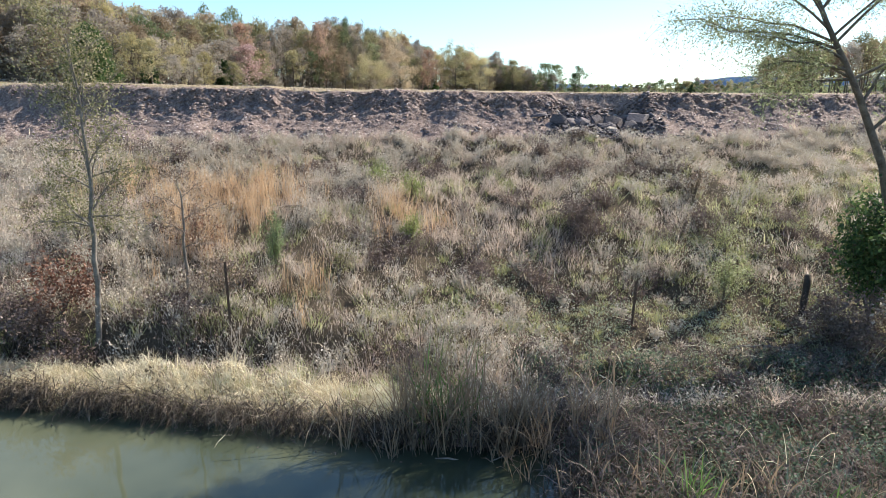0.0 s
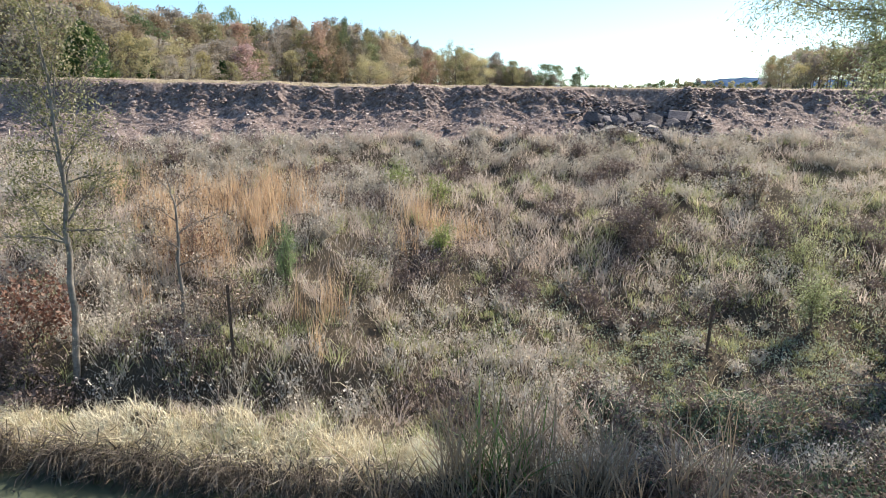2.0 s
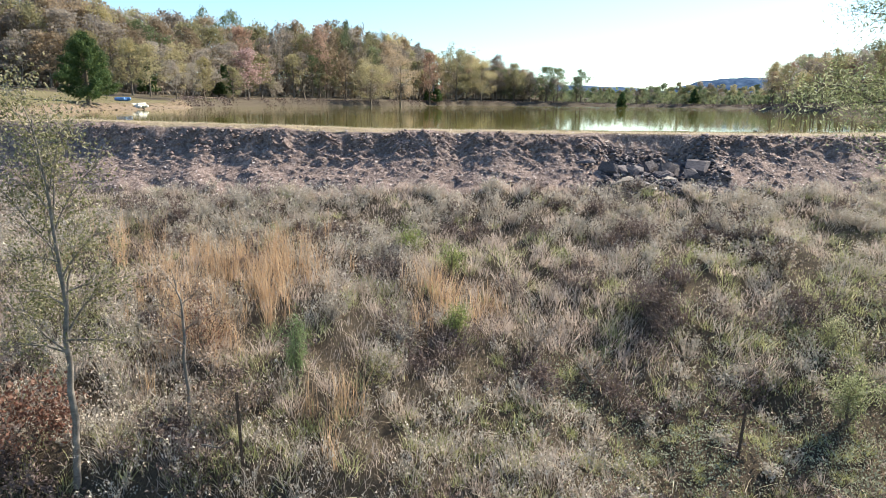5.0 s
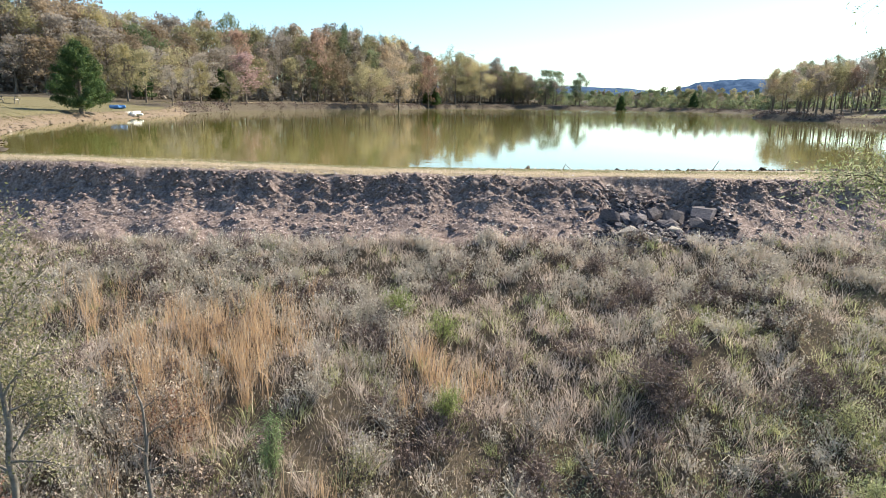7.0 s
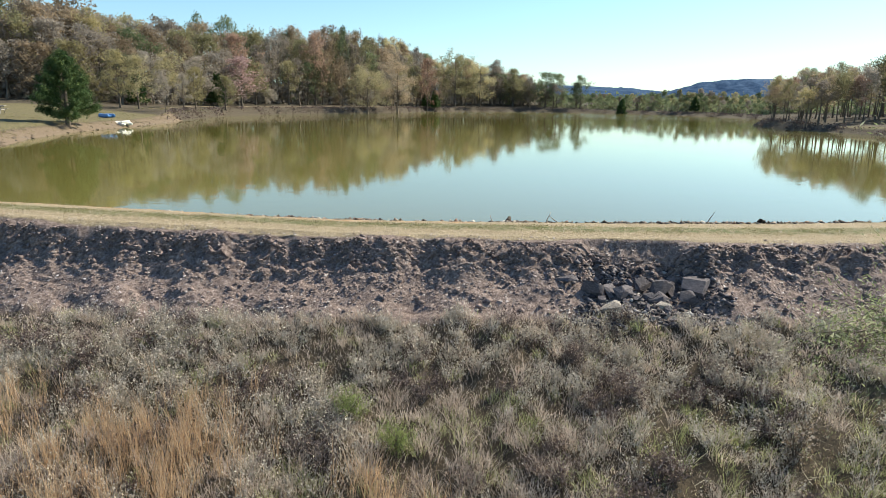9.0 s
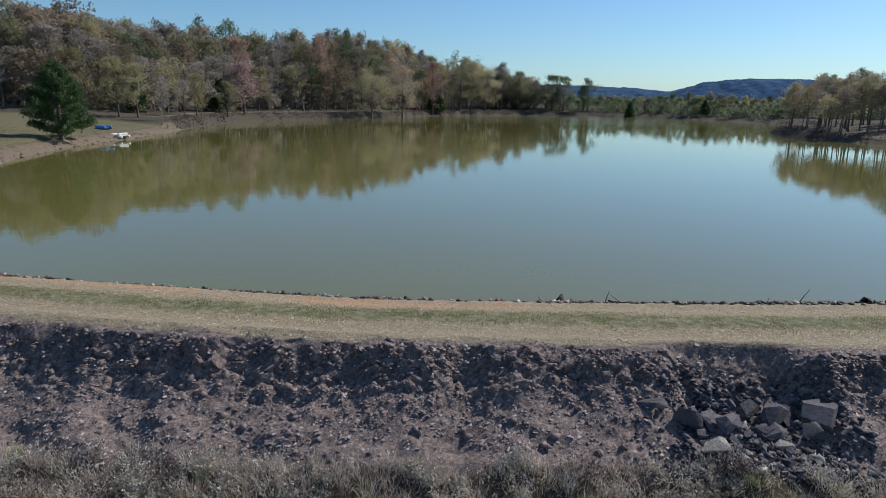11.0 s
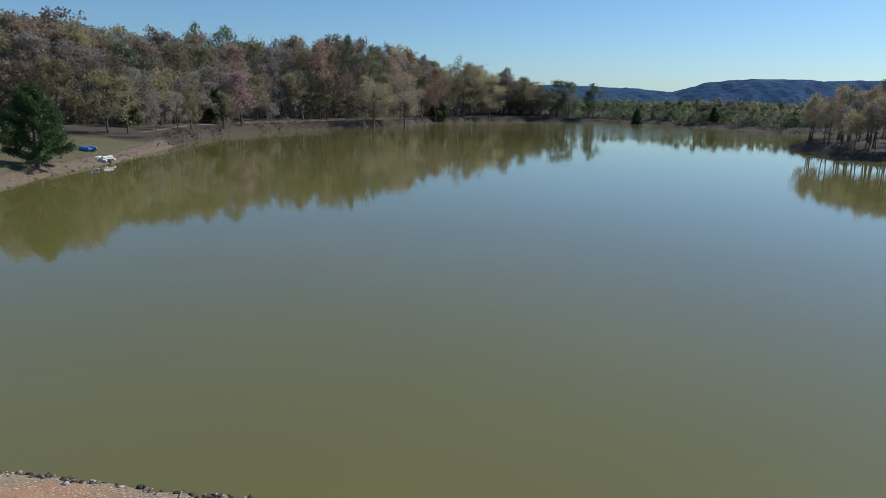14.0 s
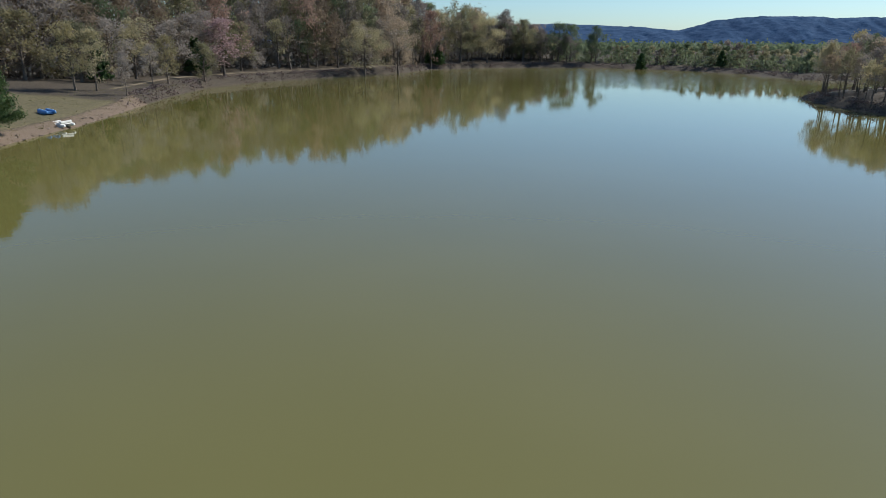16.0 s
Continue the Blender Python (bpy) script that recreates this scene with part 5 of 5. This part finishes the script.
line, m = at_base([(7.75, 9.9, -3.3), (7.4, 9.9, -2.2), (6.97, 9.92, -0.95), (6.36, 9.95, 0.38), (5.92, 10.0, 1.1), (5.5, 10.05, 1.9), (5.25, 10.1, 2.9)])
tree_thing("willow_tree", limbed(11, line, [0.092, 0.073, 0.06, 0.047, 0.037, 0.027, 0.01],
           [(0.52, (-1.5, 0.1, -0.1)), (0.55, (-1.75, -0.2, 0.35)), (0.6, (-1.9, 0.3, 0.5)), (0.5, (-1.1, 0.4, -0.35)), (0.45, (0.9, 0.5, 0.9)), (0.68, (-1.2, -0.3, 0.9)),
            (0.58, (-2.3, 0.0, 0.2)), (0.64, (-1.5, 0.0, 1.1)), (0.5, (-1.9, 0.6, 0.55)), (0.75, (0.9, 0.2, 1.3)), (0.62, (1.2, -0.3, 1.0)), (0.5, (1.8, 0.2, 0.6)), (0.6, (1.9, -0.4, 1.6)), (0.8, (-1.1, 0.2, 1.5)), (0.85, (1.6, 0.0, 1.6)), (0.92, (-0.5, 0.3, 1.7)), (0.9, (1.0, 0.6, 1.8)), (0.7, (1.9, 0.5, 2.0)), (0.78, (-1.2, 0.3, 1.2)), (0.95, (0.1, 0.2, 1.9)), (0.83, (-0.8, 0.3, 0.9)), (0.9, (0.5, 0.2, 0.9)), (0.7, (1.0, 0.6, 0.6)), (0.4, (1.3, 0.3, 0.8))],
           24, 40000, 0.014, 3.8, 0.7, 0.55, 0.07, fine=0.4), BARK, WILLOWLEAF, m, "leaning dark-barked willow with thin pale leaves by the creek", "tree")

line, m = at_base([(-4.52, 9.12, -3.1), (-4.4, 9.05, -2.3), (-4.31, 8.95, -1.5), (-4.22, 8.85, -0.6), (-4.2, 8.78, 0.0), (-4.18, 8.7, 0.5), (-4.24, 8.6, 0.95)])
tree_thing("sapling_tree", limbed(12, line, [0.044, 0.037, 0.029, 0.021, 0.016, 0.011, 0.004],
           [(0.3, (-0.6, -0.1, 0.5)), (0.34, (0.45, 0.2, 0.6)), (0.4, (-0.8, 0.1, 0.25)), (0.46, (0.5, -0.2, 0.55)), (0.52, (-0.55, -0.2, 0.7)), (0.58, (0.35, 0.1, 0.7)),
            (0.64, (-0.6, 0.2, 0.6)), (0.7, (0.3, -0.2, 0.6)), (0.76, (-0.35, 0.1, 0.6)), (0.86, (-0.5, 0.0, 0.75)), (0.43, (0.5, 0.2, 0.1)), (0.5, (-0.5, 0.2, 0.0)), (0.36, (0.25, 0.1, 1.2)), (0.42, (-0.3, 0.1, 1.3)), (0.6, (0.15, 0.2, 1.1)), (0.66, (-0.2, -0.1, 1.2)), (0.3, (-0.7, 0.2, 0.0)), (0.33, (0.6, 0.0, -0.05))],
           14, 9500, 0.02, 1.8, 0.0, 0.36, 0.09), PALEBARK, SPARSELEAF, m, "slender grey-barked sapling with sparse yellow-green leaves", "tree")

line, m = at_base([(-3.45, 9.85, -3.0), (-3.45, 9.83, -2.2), (-3.42, 9.8, -1.4), (-3.5, 9.8, -0.95)])
tree_thing("sapling_tree", limbed(13, line, [0.028, 0.022, 0.014, 0.004],
           [(0.45, (-0.35, 0.0, 0.15)), (0.52, (0.35, 0.1, 0.2)), (0.6, (-0.3, -0.1, 0.2)), (0.68, (0.3, 0.0, 0.2)), (0.8, (-0.25, 0.1, 0.25)), (0.35, (0.3, -0.1, 0.1))],
           10, 700, 0.024, 1.5, 0.0, 0.25, 0.05), PALEBARK, DRYLEAF, m, "small sapling with curled brown leaves in the weeds", "tree")


def shrub(seed, x, y, height, radius, leaf_mat, label, name="shrub", stems=9, leaves=700, leaf=0.05, long=1.6, bark=BARK, twigs=7, hang=0.0, scatter=0.06, category="shrub"):
    """Several stems from one root with leafy twigs."""
    r = np.random.default_rng(seed)
    limbs = []
    for k in range(stems):
        a, o = k * 2.4 + r.normal(0, 0.3), r.uniform(0.25, 1.0)
        limbs.append((r.uniform(0.02, 0.75), (math.cos(a) * radius * o, math.sin(a) * radius * o, height * (1 - 0.45 * o) * r.uniform(0.6, 1.0))))
    line, m = at_base([(x, y, 0), (x, y, 0)])
    line = np.array([(0, 0, 0), (0.02, 0, height * 0.25), (0.0, 0.02, height * 0.5)])
    return tree_thing(name, limbed(seed, line, [0.02, 0.014, 0.006], limbs, twigs, leaves, leaf, long, hang, min(0.35, radius * 0.6), scatter, 5), bark, leaf_mat, m, label, category)


shrub(21, -5.15, 9.35, 1.0, 0.55, REDLEAF, "low bush with rusty red oak leaves", leaves=1700, leaf=0.032, scatter=0.08)
shrub(22, -2.2, 10.35, 1.0, 0.16, PINEGREEN, "bright green pine seedling among orange grass", "pine_seedling", 12, 950, 0.0085, 16.0, twigs=8, scatter=0.05, category="pine")
shrub(23, -0.2, 13.3, 0.62, 0.28, SHRUBGREEN, "small bright green shrub on the slope", leaves=1300, leaf=0.008, long=9.0, scatter=0.05, stems=14)
shrub(24, -0.95, 13.9, 0.5, 0.3, SHRUBGREEN, "small green shrub on the slope", leaves=1300, leaf=0.008, long=9.0, scatter=0.05, stems=14)
shrub(25, -0.1, 11.6, 0.45, 0.2, SHRUBGREEN, "small green shrub on the slope", leaves=1300, leaf=0.008, long=9.0, scatter=0.05, stems=14)
shrub(26, 7.05, 9.85, 2.15, 0.72, CEDARGREEN, "dense dark green evergreen bush beside the willow", "evergreen_bush", 16, 7000, 0.04, 1.8, twigs=9, scatter=0.1)
shrub(27, 6.4, 9.2, 0.95, 0.7, BROWNFORB, "dark tangle of withered vines under the willow", "thicket", 16, 3200, 0.026, 2.0, twigs=12, scatter=0.09)
shrub(28, 7.4, 8.8, 1.0, 0.8, GREYWEED, "tangle of grey brambles under the willow", "thicket", 16, 1600, 0.04, 2.0, twigs=12, scatter=0.08)
shrub(31, 5.5, 13.3, 0.75, 0.3, DRYLEAF, "weed stalk with white seed tufts", "seed_weed", leaves=200, leaf=0.035, category="weed")
shrub(32, 1.8, 11.0, 0.6, 0.4, DRYLEAF, "bare grey twigs of a dead bush", "dead_bush", leaves=60, leaf=0.04, bark=DEADWOOD)
shrub(33, -1.2, 10.4, 0.7, 0.4, SPARSELEAF, "small bush with yellow autumn leaves", leaves=420, leaf=0.024)
shrub(34, -6.1, 11.5, 1.0, 0.6, SPARSELEAF, "leafy olive bush on the slope", leaves=1800, leaf=0.026)
shrub(35, -2.9, 9.7, 0.75, 0.55, DRYLEAF, "low bush with curled brown leaves", leaves=1300, leaf=0.024)
shrub(36, -6.3, 9.0, 1.1, 0.7, OLIVE, "olive bush at the creek's edge", leaves=2200, leaf=0.026)
shrub(37, 5.0, 10.3, 0.8, 0.35, WILLOWLEAF, "feathery green bush by the old post", leaves=2600, leaf=0.012, long=4.0)
shrub(38, 5.5, 11.6, 0.6, 0.4, OLIVE, "low green bush on the slope", leaves=1600, leaf=0.010, long=3.0)


# dark thickets added to imitate the shade in the hollow
for k, (x, y, h_, r_) in enumerate(((-5.4, 9.15, 0.5, 0.6), (-6.1, 9.35, 0.55, 0.6), (-4.9, 8.85, 0.4, 0.5))):
    shrub(41 + k, x, y, h_, r_, BROWNFORB, "low thicket of dark leaves added as shade in the hollow", "thicket", 14, 2400, 0.026, 1.8, twigs=10, scatter=0.08)
# two dark bushes added in place of shaded hollows in the slope
shrub(45, 2.95, 12.2, 0.4, 0.5, BROWNFORB, "low dark bush added for a dark recess on the slope", "thicket", 14, 2200, 0.022, 1.8, twigs=10, scatter=0.07)
shrub(46, 2.6, 15.1, 0.3, 0.28, BROWNFORB, "low dark bush added for a dark hole below the bank", "thicket", 12, 1100, 0.02, 1.8, twigs=8, scatter=0.06)
shrub(47, -3.75, 11.1, 0.75, 0.5, REDLEAF, "brown-leaved bush in the orange grass", leaves=700, leaf=0.024, stems=12)
for k, (x, y, h_, r_) in enumerate(((-5.3, 10.4, 1.0, 0.65), (-0.95, 11.45, 0.6, 0.5), (1.1, 11.6, 0.55, 0.4), (-2.0, 11.8, 0.5, 0.35))):
    shrub(51 + k, x, y, h_, r_, DRYLEAF, "bare pale twigs of a dead bush", "dead_bush", 11, 90, 0.024, bark=DEADWOOD, twigs=9)


# ---- fence posts ----
WETWOOD = grainy("wet_wood", (0.02, 0.016, 0.013), (0.075, 0.06, 0.05), 14, 0.8, 0.6)
def box(bm, x0, x1, y0, y1, z0, z1):
    vs = [bm.verts.new(v) for v in ((x0, y0, z0), (x1, y0, z0), (x1, y1, z0), (x0, y1, z0), (x0, y0, z1), (x1, y0, z1), (x1, y1, z1), (x0, y1, z1))]
    for f in ((0, 3, 2, 1), (4, 5, 6, 7), (0, 1, 5, 4), (1, 2, 6, 5), (2, 3, 7, 6), (3, 0, 4, 7)):
        bm.faces.new([vs[i] for i in f])


def boxes(name, spans, mat, bevel=0.0):
    bm = bmesh.new()
    for s in spans:
        box(bm, *s)
    if bevel:
        bmesh.ops.bevel(bm, geom=bm.edges[:], offset=bevel, segments=1, affect='EDGES')
    return bm_mesh(name, bm, mat)


def t_post(x, y, top, lean, label):
    g = float(ground_z(np.array([x]), np.array([y]))[0])
    h = top + float(lift(x, y)) - g + 0.1
    ob = empty("fence_post", pose(x, y, g - 0.1, lean, lean * 0.5, 20), label, "post", "fence posts")
    part("shaft", boxes("shaft", [(-0.017, 0.017, -0.003, 0.003, 0, h), (-0.003, 0.003, 0.003, 0.03, 0, h)], POSTSTEEL), ob)
    for k in range(int(h / 0.09)):
        part("stud", boxes("stud", [(-0.009, 0.009, -0.016, -0.004, 0.08 + k * 0.09, 0.10 + k * 0.09)], POSTSTEEL), ob)
    return ob


t_post(-2.55, 9.1, -2.2, -2, "rusty steel fence post standing in dry weeds")
t_post(3.45, 9.85, -2.66, 2, "rusty steel fence post in green weeds")
t_post(5.3, 10.5, -2.5, -2, "thin rusty steel fence post in weeds")


def rough_log(seed, length, r0, r1, mat, name, sides=9, knots=0.12, wander=0.006):
    """A weathered round timber along +z with an uneven outline and a broken end."""
    r = np.random.default_rng(seed)
    n = max(5, int(length / 0.12))
    zs = np.linspace(0, length, n)
    v, t = tube(np.column_stack([np.cumsum(r.normal(0, wander, n)), np.cumsum(r.normal(0, wander, n)), zs]), np.linspace(r0, r1, n) * (1 + r.normal(0, knots * 0.5, n)), sides)
    v = v + r.normal(0, r1 * knots, v.shape)
    return raw_mesh(name, v, t, mat)


ob = empty("wooden_post", on_ground(6.25, 10.2, 0, 0.1) @ pose(0, 0, 0, 2, 0.5, 0), "old dark weathered wooden fence post", "post", "fence posts")
part("timber", rough_log(5, 0.8, 0.06, 0.05, WETWOOD, "timber"), ob)


# ---- boulders in the washed-out bank ----
def boulder_mesh(seed, flat=0.7, mat=ROCK):
    """An angular block: a cube cut by random planes, its edges worn."""
    r = np.random.default_rng(seed)
    bm = bmesh.new()
    pts = r.normal(0, 1, (11, 3))
    pts *= (r.uniform(0.72, 1.12, 11) / np.linalg.norm(pts, axis=1))[:, None]
    for q in pts:
        bm.verts.new(q)
    bmesh.ops.convex_hull(bm, input=bm.verts[:])
    loose = [v for v in bm.verts if not v.link_faces]
    bmesh.ops.delete(bm, geom=loose, context='VERTS')
    bmesh.ops.dissolve_limit(bm, angle_limit=0.35, verts=bm.verts[:], edges=bm.edges[:])
    bmesh.ops.bevel(bm, geom=bm.edges[:], offset=0.04, segments=1, affect='EDGES')
    bmesh.ops.triangulate(bm, faces=bm.faces[:])
    for v in bm.verts:
        v.co += Vector(r.normal(0, 0.03, 3))
        v.co.z *= flat
    return bm_mesh("boulder", bm, mat)


PALEROCK = grainy("pale_sandstone", (0.09, 0.078, 0.068), (0.38, 0.33, 0.285), 7, 0.85, 0.6, fine=45, by_object=0.2)
forms = [boulder_mesh(k, 0.55 + 0.08 * (k % 4)) for k in range(9)]
chips_ = [boulder_mesh(30 + k, 0.5, PALEROCK) for k in range(4)]
BOULDERS = [(2.82, 17.19, 0.14), (3.32, 16.94, 0.17), (3.66, 17.04, 0.16), (3.85, 16.91, 0.17), (4.09, 17.50, 0.22), (4.39, 17.32, 0.18), (4.72, 17.21, 0.22),
            (4.98, 17.26, 0.16), (5.31, 17.14, 0.22), (3.57, 16.45, 0.23), (3.64, 16.04, 0.11), (3.22, 16.24, 0.12), (3.21, 17.10, 0.11), (4.21, 16.46, 0.10),
            (4.56, 16.51, 0.14), (4.58, 16.29, 0.11), (3.87, 16.59, 0.08), (4.10, 16.69, 0.11), (4.38, 16.82, 0.11), (5.11, 16.83, 0.15)]
BOULDERS += [(4.97, 16.06, 0.12), (4.76, 16.03, 0.10), (4.63, 16.11, 0.10), (3.72, 17.62, 0.13), (6.51, 17.56, 0.13), (3.87, 16.17, 0.09)]
BOULDERS += [(3.43, 16.80, 0.10), (4.51, 16.82, 0.13)]
for k in range(34):
    BOULDERS.append((rnd.gauss(4.2, 0.75), rnd.uniform(16.0, 17.4), rnd.uniform(0.03, 0.09)))
for k in range(46):
    BOULDERS.append((rnd.gauss(4.5, 0.5), rnd.gauss(16.3, 0.2), rnd.uniform(0.025, 0.07)))
for k, (x, y, s) in enumerate(BOULDERS):
    chip = k > 61 or k in (9, 14, 15)
    slab = not chip and y > 16.75
    s *= 1.0 if y > 17.4 else 1.45 if slab and s > 0.1 else 1.2
    z = float(ground_z(np.array([x]), np.array([y]))[0])
    b = new("boulder", chips_[k % 4] if chip else forms[k % len(forms)])
    lean = rnd.uniform(30, 75) if slab else rnd.uniform(-25, 35)
    b.matrix_world = pose(x, y - (0.05 if slab else 0), z + s * (0.3 if y < 17.4 else 0.0), lean, rnd.uniform(-35, 35), rnd.uniform(-50, 50) if slab else rnd.uniform(0, 360)) @ Matrix.Diagonal((s * rnd.uniform(1.0, 1.5), s * rnd.uniform(0.75, 1.1), s * (rnd.uniform(0.45, 0.8) if slab else rnd.uniform(0.7, 1.1)), 1))
    tagged(b, "angular dark sandstone slab tumbled down the bank" if s > 0.14 else "small broken sandstone lump on the bank", "rock", "fallen rocks")

RUBBLE = leafy("shale_rubble", [(0.0, (0.03, 0.026, 0.03)), (0.7, (0.10, 0.086, 0.092)), (0.93, (0.20, 0.175, 0.18)), (1.0, (0.42, 0.39, 0.37))], 0.0, 0.8)
p = spread(9000, 2.4, 6.0, 15.9, 18.0, keep=lambda x, y, d: np.exp(-((x - 4.2) / 1.3) ** 4) * smooth((d - 15.95) / 0.3) * smooth((17.85 - d) / 0.2) * (0.2 + 0.8 * patch(x, y, 1.6, 211)))
stuff("shale_rubble", [pebbles(p + [0, 0, 0.01], 0.02 + 0.085 * rng.random(len(p)) ** 2.5, True)], RUBBLE, "dark broken shale filling the washed-out hollow", "stones")

# ---- stumps and driftwood along the waterline ----
for k, (x, y, r_, h_) in enumerate(((1.98, 20.93, 0.10, 0.30), (-3.57, 21.22, 0.035, 0.10), (3.05, 20.92, 0.10, 0.16), (4.35, 20.95, 0.05, 0.14), (6.3, 21.1, 0.07, 0.16),
                                   (8.4, 21.15, 0.12, 0.26), (-1.9, 20.99, 0.04, 0.08), (-6.4, 21.6, 0.04, 0.10), (0.9, 20.98, 0.05, 0.10))):
    st = new("stump", rough_log(40 + k, h_ * 0.75, r_ * 1.2, r_ * 0.95, WETWOOD, "stump", 9, 0.4))
    st.matrix_world = on_ground(x, y, 40 * k, 0.05) @ pose(0, 0, 0, rnd.uniform(-10, 10), rnd.uniform(-10, 10), 0)
    tagged(st, "dark rotten stump at the lake's edge", "stump", "stumps")
for k, (x, y, l_, tilt, az) in enumerate(((7.0, 21.15, 0.4, 30, 60), (1.6, 20.95, 0.35, 60, 200), (3.3, 20.95, 0.4, 50, -80), (5.8, 21.0, 0.6, 86, 95), (-5.0, 21.25, 0.4, 70, 20), (2.9, 21.0, 0.35, 35, 140))):
    st = new("driftwood", rough_log(60 + k, l_, 0.016, 0.006, DEADWOOD, "driftwood", 6, 0.1))
    st.matrix_world = on_ground(x, y, 0, 0.0) @ pose(0, 0, 0.02, tilt, 0, az)
    tagged(st, "bleached driftwood stick at the waterline", "driftwood", "driftwood sticks")
for k, (x, y, l_, tilt, az) in enumerate(((2.4, 12.4, 0.9, 80, 30), (6.2, 12.6, 0.8, 75, 140), (3.0, 11.3, 1.1, 82, 60), (-3.0, 9.2, 0.8, 60, 50), (4.6, 9.0, 1.0, 84, 100), (-6.4, 11.8, 1.1, 55, -40),
                                          (0.5, 6.9, 0.9, 86, 85), (-1.8, 7.05, 0.7, 84, 80))):
    st = new("dead_branch", rough_log(80 + k, l_, 0.011, 0.004, PALEBARK, "dead_branch", 6, 0.15, 0.035))
    st.matrix_world = on_ground(x, y, 0, 0.0) @ pose(0, 0, 0.18, tilt, 0, az)
    tagged(st, "pale dead branch lying in the weeds", "branch", "dead branches")


# ---- the grassy bank: boats and picnic table ----
def painted(name, col, rough=0.45):
    m, nodes, links, b = material(name, rough, 0.4)
    tc = nodes.new("ShaderNodeTexCoord")
    n = noise_tex(nodes, links, 4.0, 6, tc.outputs["Object"])
    r = ramp(nodes, [(0.3, tuple(c * 0.75 for c in col)), (0.65, col)])
    links.new(n.outputs[0], r.inputs[0])
    links.new(r.outputs[0], b.inputs["Base Color"])
    return m


WHITE = painted("white_plastic", (0.78, 0.76, 0.68))
BLUE = painted("blue_plastic", (0.10, 0.26, 0.54), 0.35)
PALEBLUE = painted("pale_blue_plastic", (0.42, 0.58, 0.74))
TABLEWOOD = grainy("table_wood", (0.16, 0.14, 0.12), (0.42, 0.38, 0.33), 6, 0.85, 0.4)


def hull(name, length, width, height, mat, nose=0.35):
    """A rounded pontoon along x, keel down, with raised ends."""
    v, n, s = [], 13, 10
    for i in range(n):
        u = i / (n - 1) * 2 - 1
        w = width / 2 * (1 - abs(u) ** 3 * 0.55)
        low = height * nose * abs(u) ** 2.5
        for j in range(s):
            a = math.pi * 2 * j / s
            y, z = math.cos(a) * w, height / 2 + math.sin(a) * height / 2
            v.append((u * length / 2, y, max(z, low)))
    t = []
    for i in range(n - 1):
        for j in range(s):
            a, b = i * s + j, i * s + (j + 1) % s
            t += [(a, b, b + s), (a, b + s, a + s)]
    for j in range(1, s - 1):
        t += [(0, j + 1, j), ((n - 1) * s, (n - 1) * s + j, (n - 1) * s + j + 1)]
    return smooth_faces(raw_mesh(name, v, t, mat))


def pedal_boat(m):
    ob = empty("pedal_boat", m, "white pedal boat with two seats beached at the water", "boat", "boats on the bank")
    for y in (-0.5, 0.5):
        h = part("hull", hull("hull", 2.3, 0.5, 0.34, WHITE), ob)
        h.location.y = y
    part("deck", boxes("deck", [(-0.9, 0.9, -0.7, 0.7, 0.28, 0.38)], WHITE, 0.03), ob)
    for x, back in ((-0.35, -0.62), (0.45, 0.8)):
        seat = part("seat", boxes("seat", [(x - 0.22, x + 0.22, -0.6, 0.6, 0.38, 0.48)], WHITE, 0.03), ob)
        part("backrest", boxes("backrest", [(back - 0.09, back + 0.09, -0.6, 0.6, 0.40, 0.62)], WHITE, 0.05), seat)
    part("lever", rough_log(9, 0.3, 0.015, 0.015, POSTSTEEL, "lever", 6, 0.0), ob).location = (0.05, 0, 0.36)
    part("pedal_box", boxes("pedal_box", [(0.0, 0.2, -0.15, 0.15, 0.38, 0.56)], WHITE, 0.03), ob)
    return ob


def upturned_boat(m):
    ob = empty("upturned_boat", m, "blue plastic boat lying upside down on the grass", "boat", "boats on the bank")
    for y in (-0.36, 0.36):
        h = part("float", hull("float", 2.6, 0.5, 0.46, BLUE), ob)
        h.location.y = y
        part("keel_strip", boxes("keel_strip", [(-1.0, 1.0, y - 0.05, y + 0.05, 0.44, 0.475)], PALEBLUE, 0.01), ob, "pale blue keel strip")
    part("bottom", boxes("bottom", [(-1.05, 1.05, -0.4, 0.4, 0.08, 0.30)], BLUE, 0.03), ob)
    return ob


def picnic_table(m):
    ob = empty("picnic_table", m, "weathered wooden picnic table on the lake bank", "table")
    for k in range(5):
        part("plank", boxes("plank", [(-0.9, 0.9, -0.36 + k * 0.147, -0.225 + k * 0.147, 0.71, 0.75)], TABLEWOOD), ob)
    for y in (-0.74, 0.5):
        part("bench", boxes("bench", [(-0.9, 0.9, y, y + 0.24, 0.42, 0.46)], TABLEWOOD), ob)
    for x in (-0.65, 0.65):
        part("crossbeam", boxes("crossbeam", [(x, x + 0.05, -0.72, 0.72, 0.34, 0.42), (x, x + 0.05, -0.34, 0.34, 0.63, 0.71)], TABLEWOOD), ob)
        for s in (-1, 1):
            bm = bmesh.new()
            box(bm, x - 0.045, x, -0.045, 0.045, 0, 0.78)
            leg = part("leg", bm_mesh("leg", bm, TABLEWOOD), ob)
            leg.matrix_basis = pose(0, s * 0.55, 0, s * 24, 0, 0)
    return ob


pedal_boat(pose(-33.45, 71.1, 0.05, 3, -4, -20) @ Matrix.Scale(0.92, 4))
upturned_boat(on_ground(-36.5, 74.3, -42, -0.0) @ Matrix.Scale(0.92, 4))
picnic_table(on_ground(-42.3, 65.5, 15))
picnic_table(on_ground(71.5, 103.5, 30))
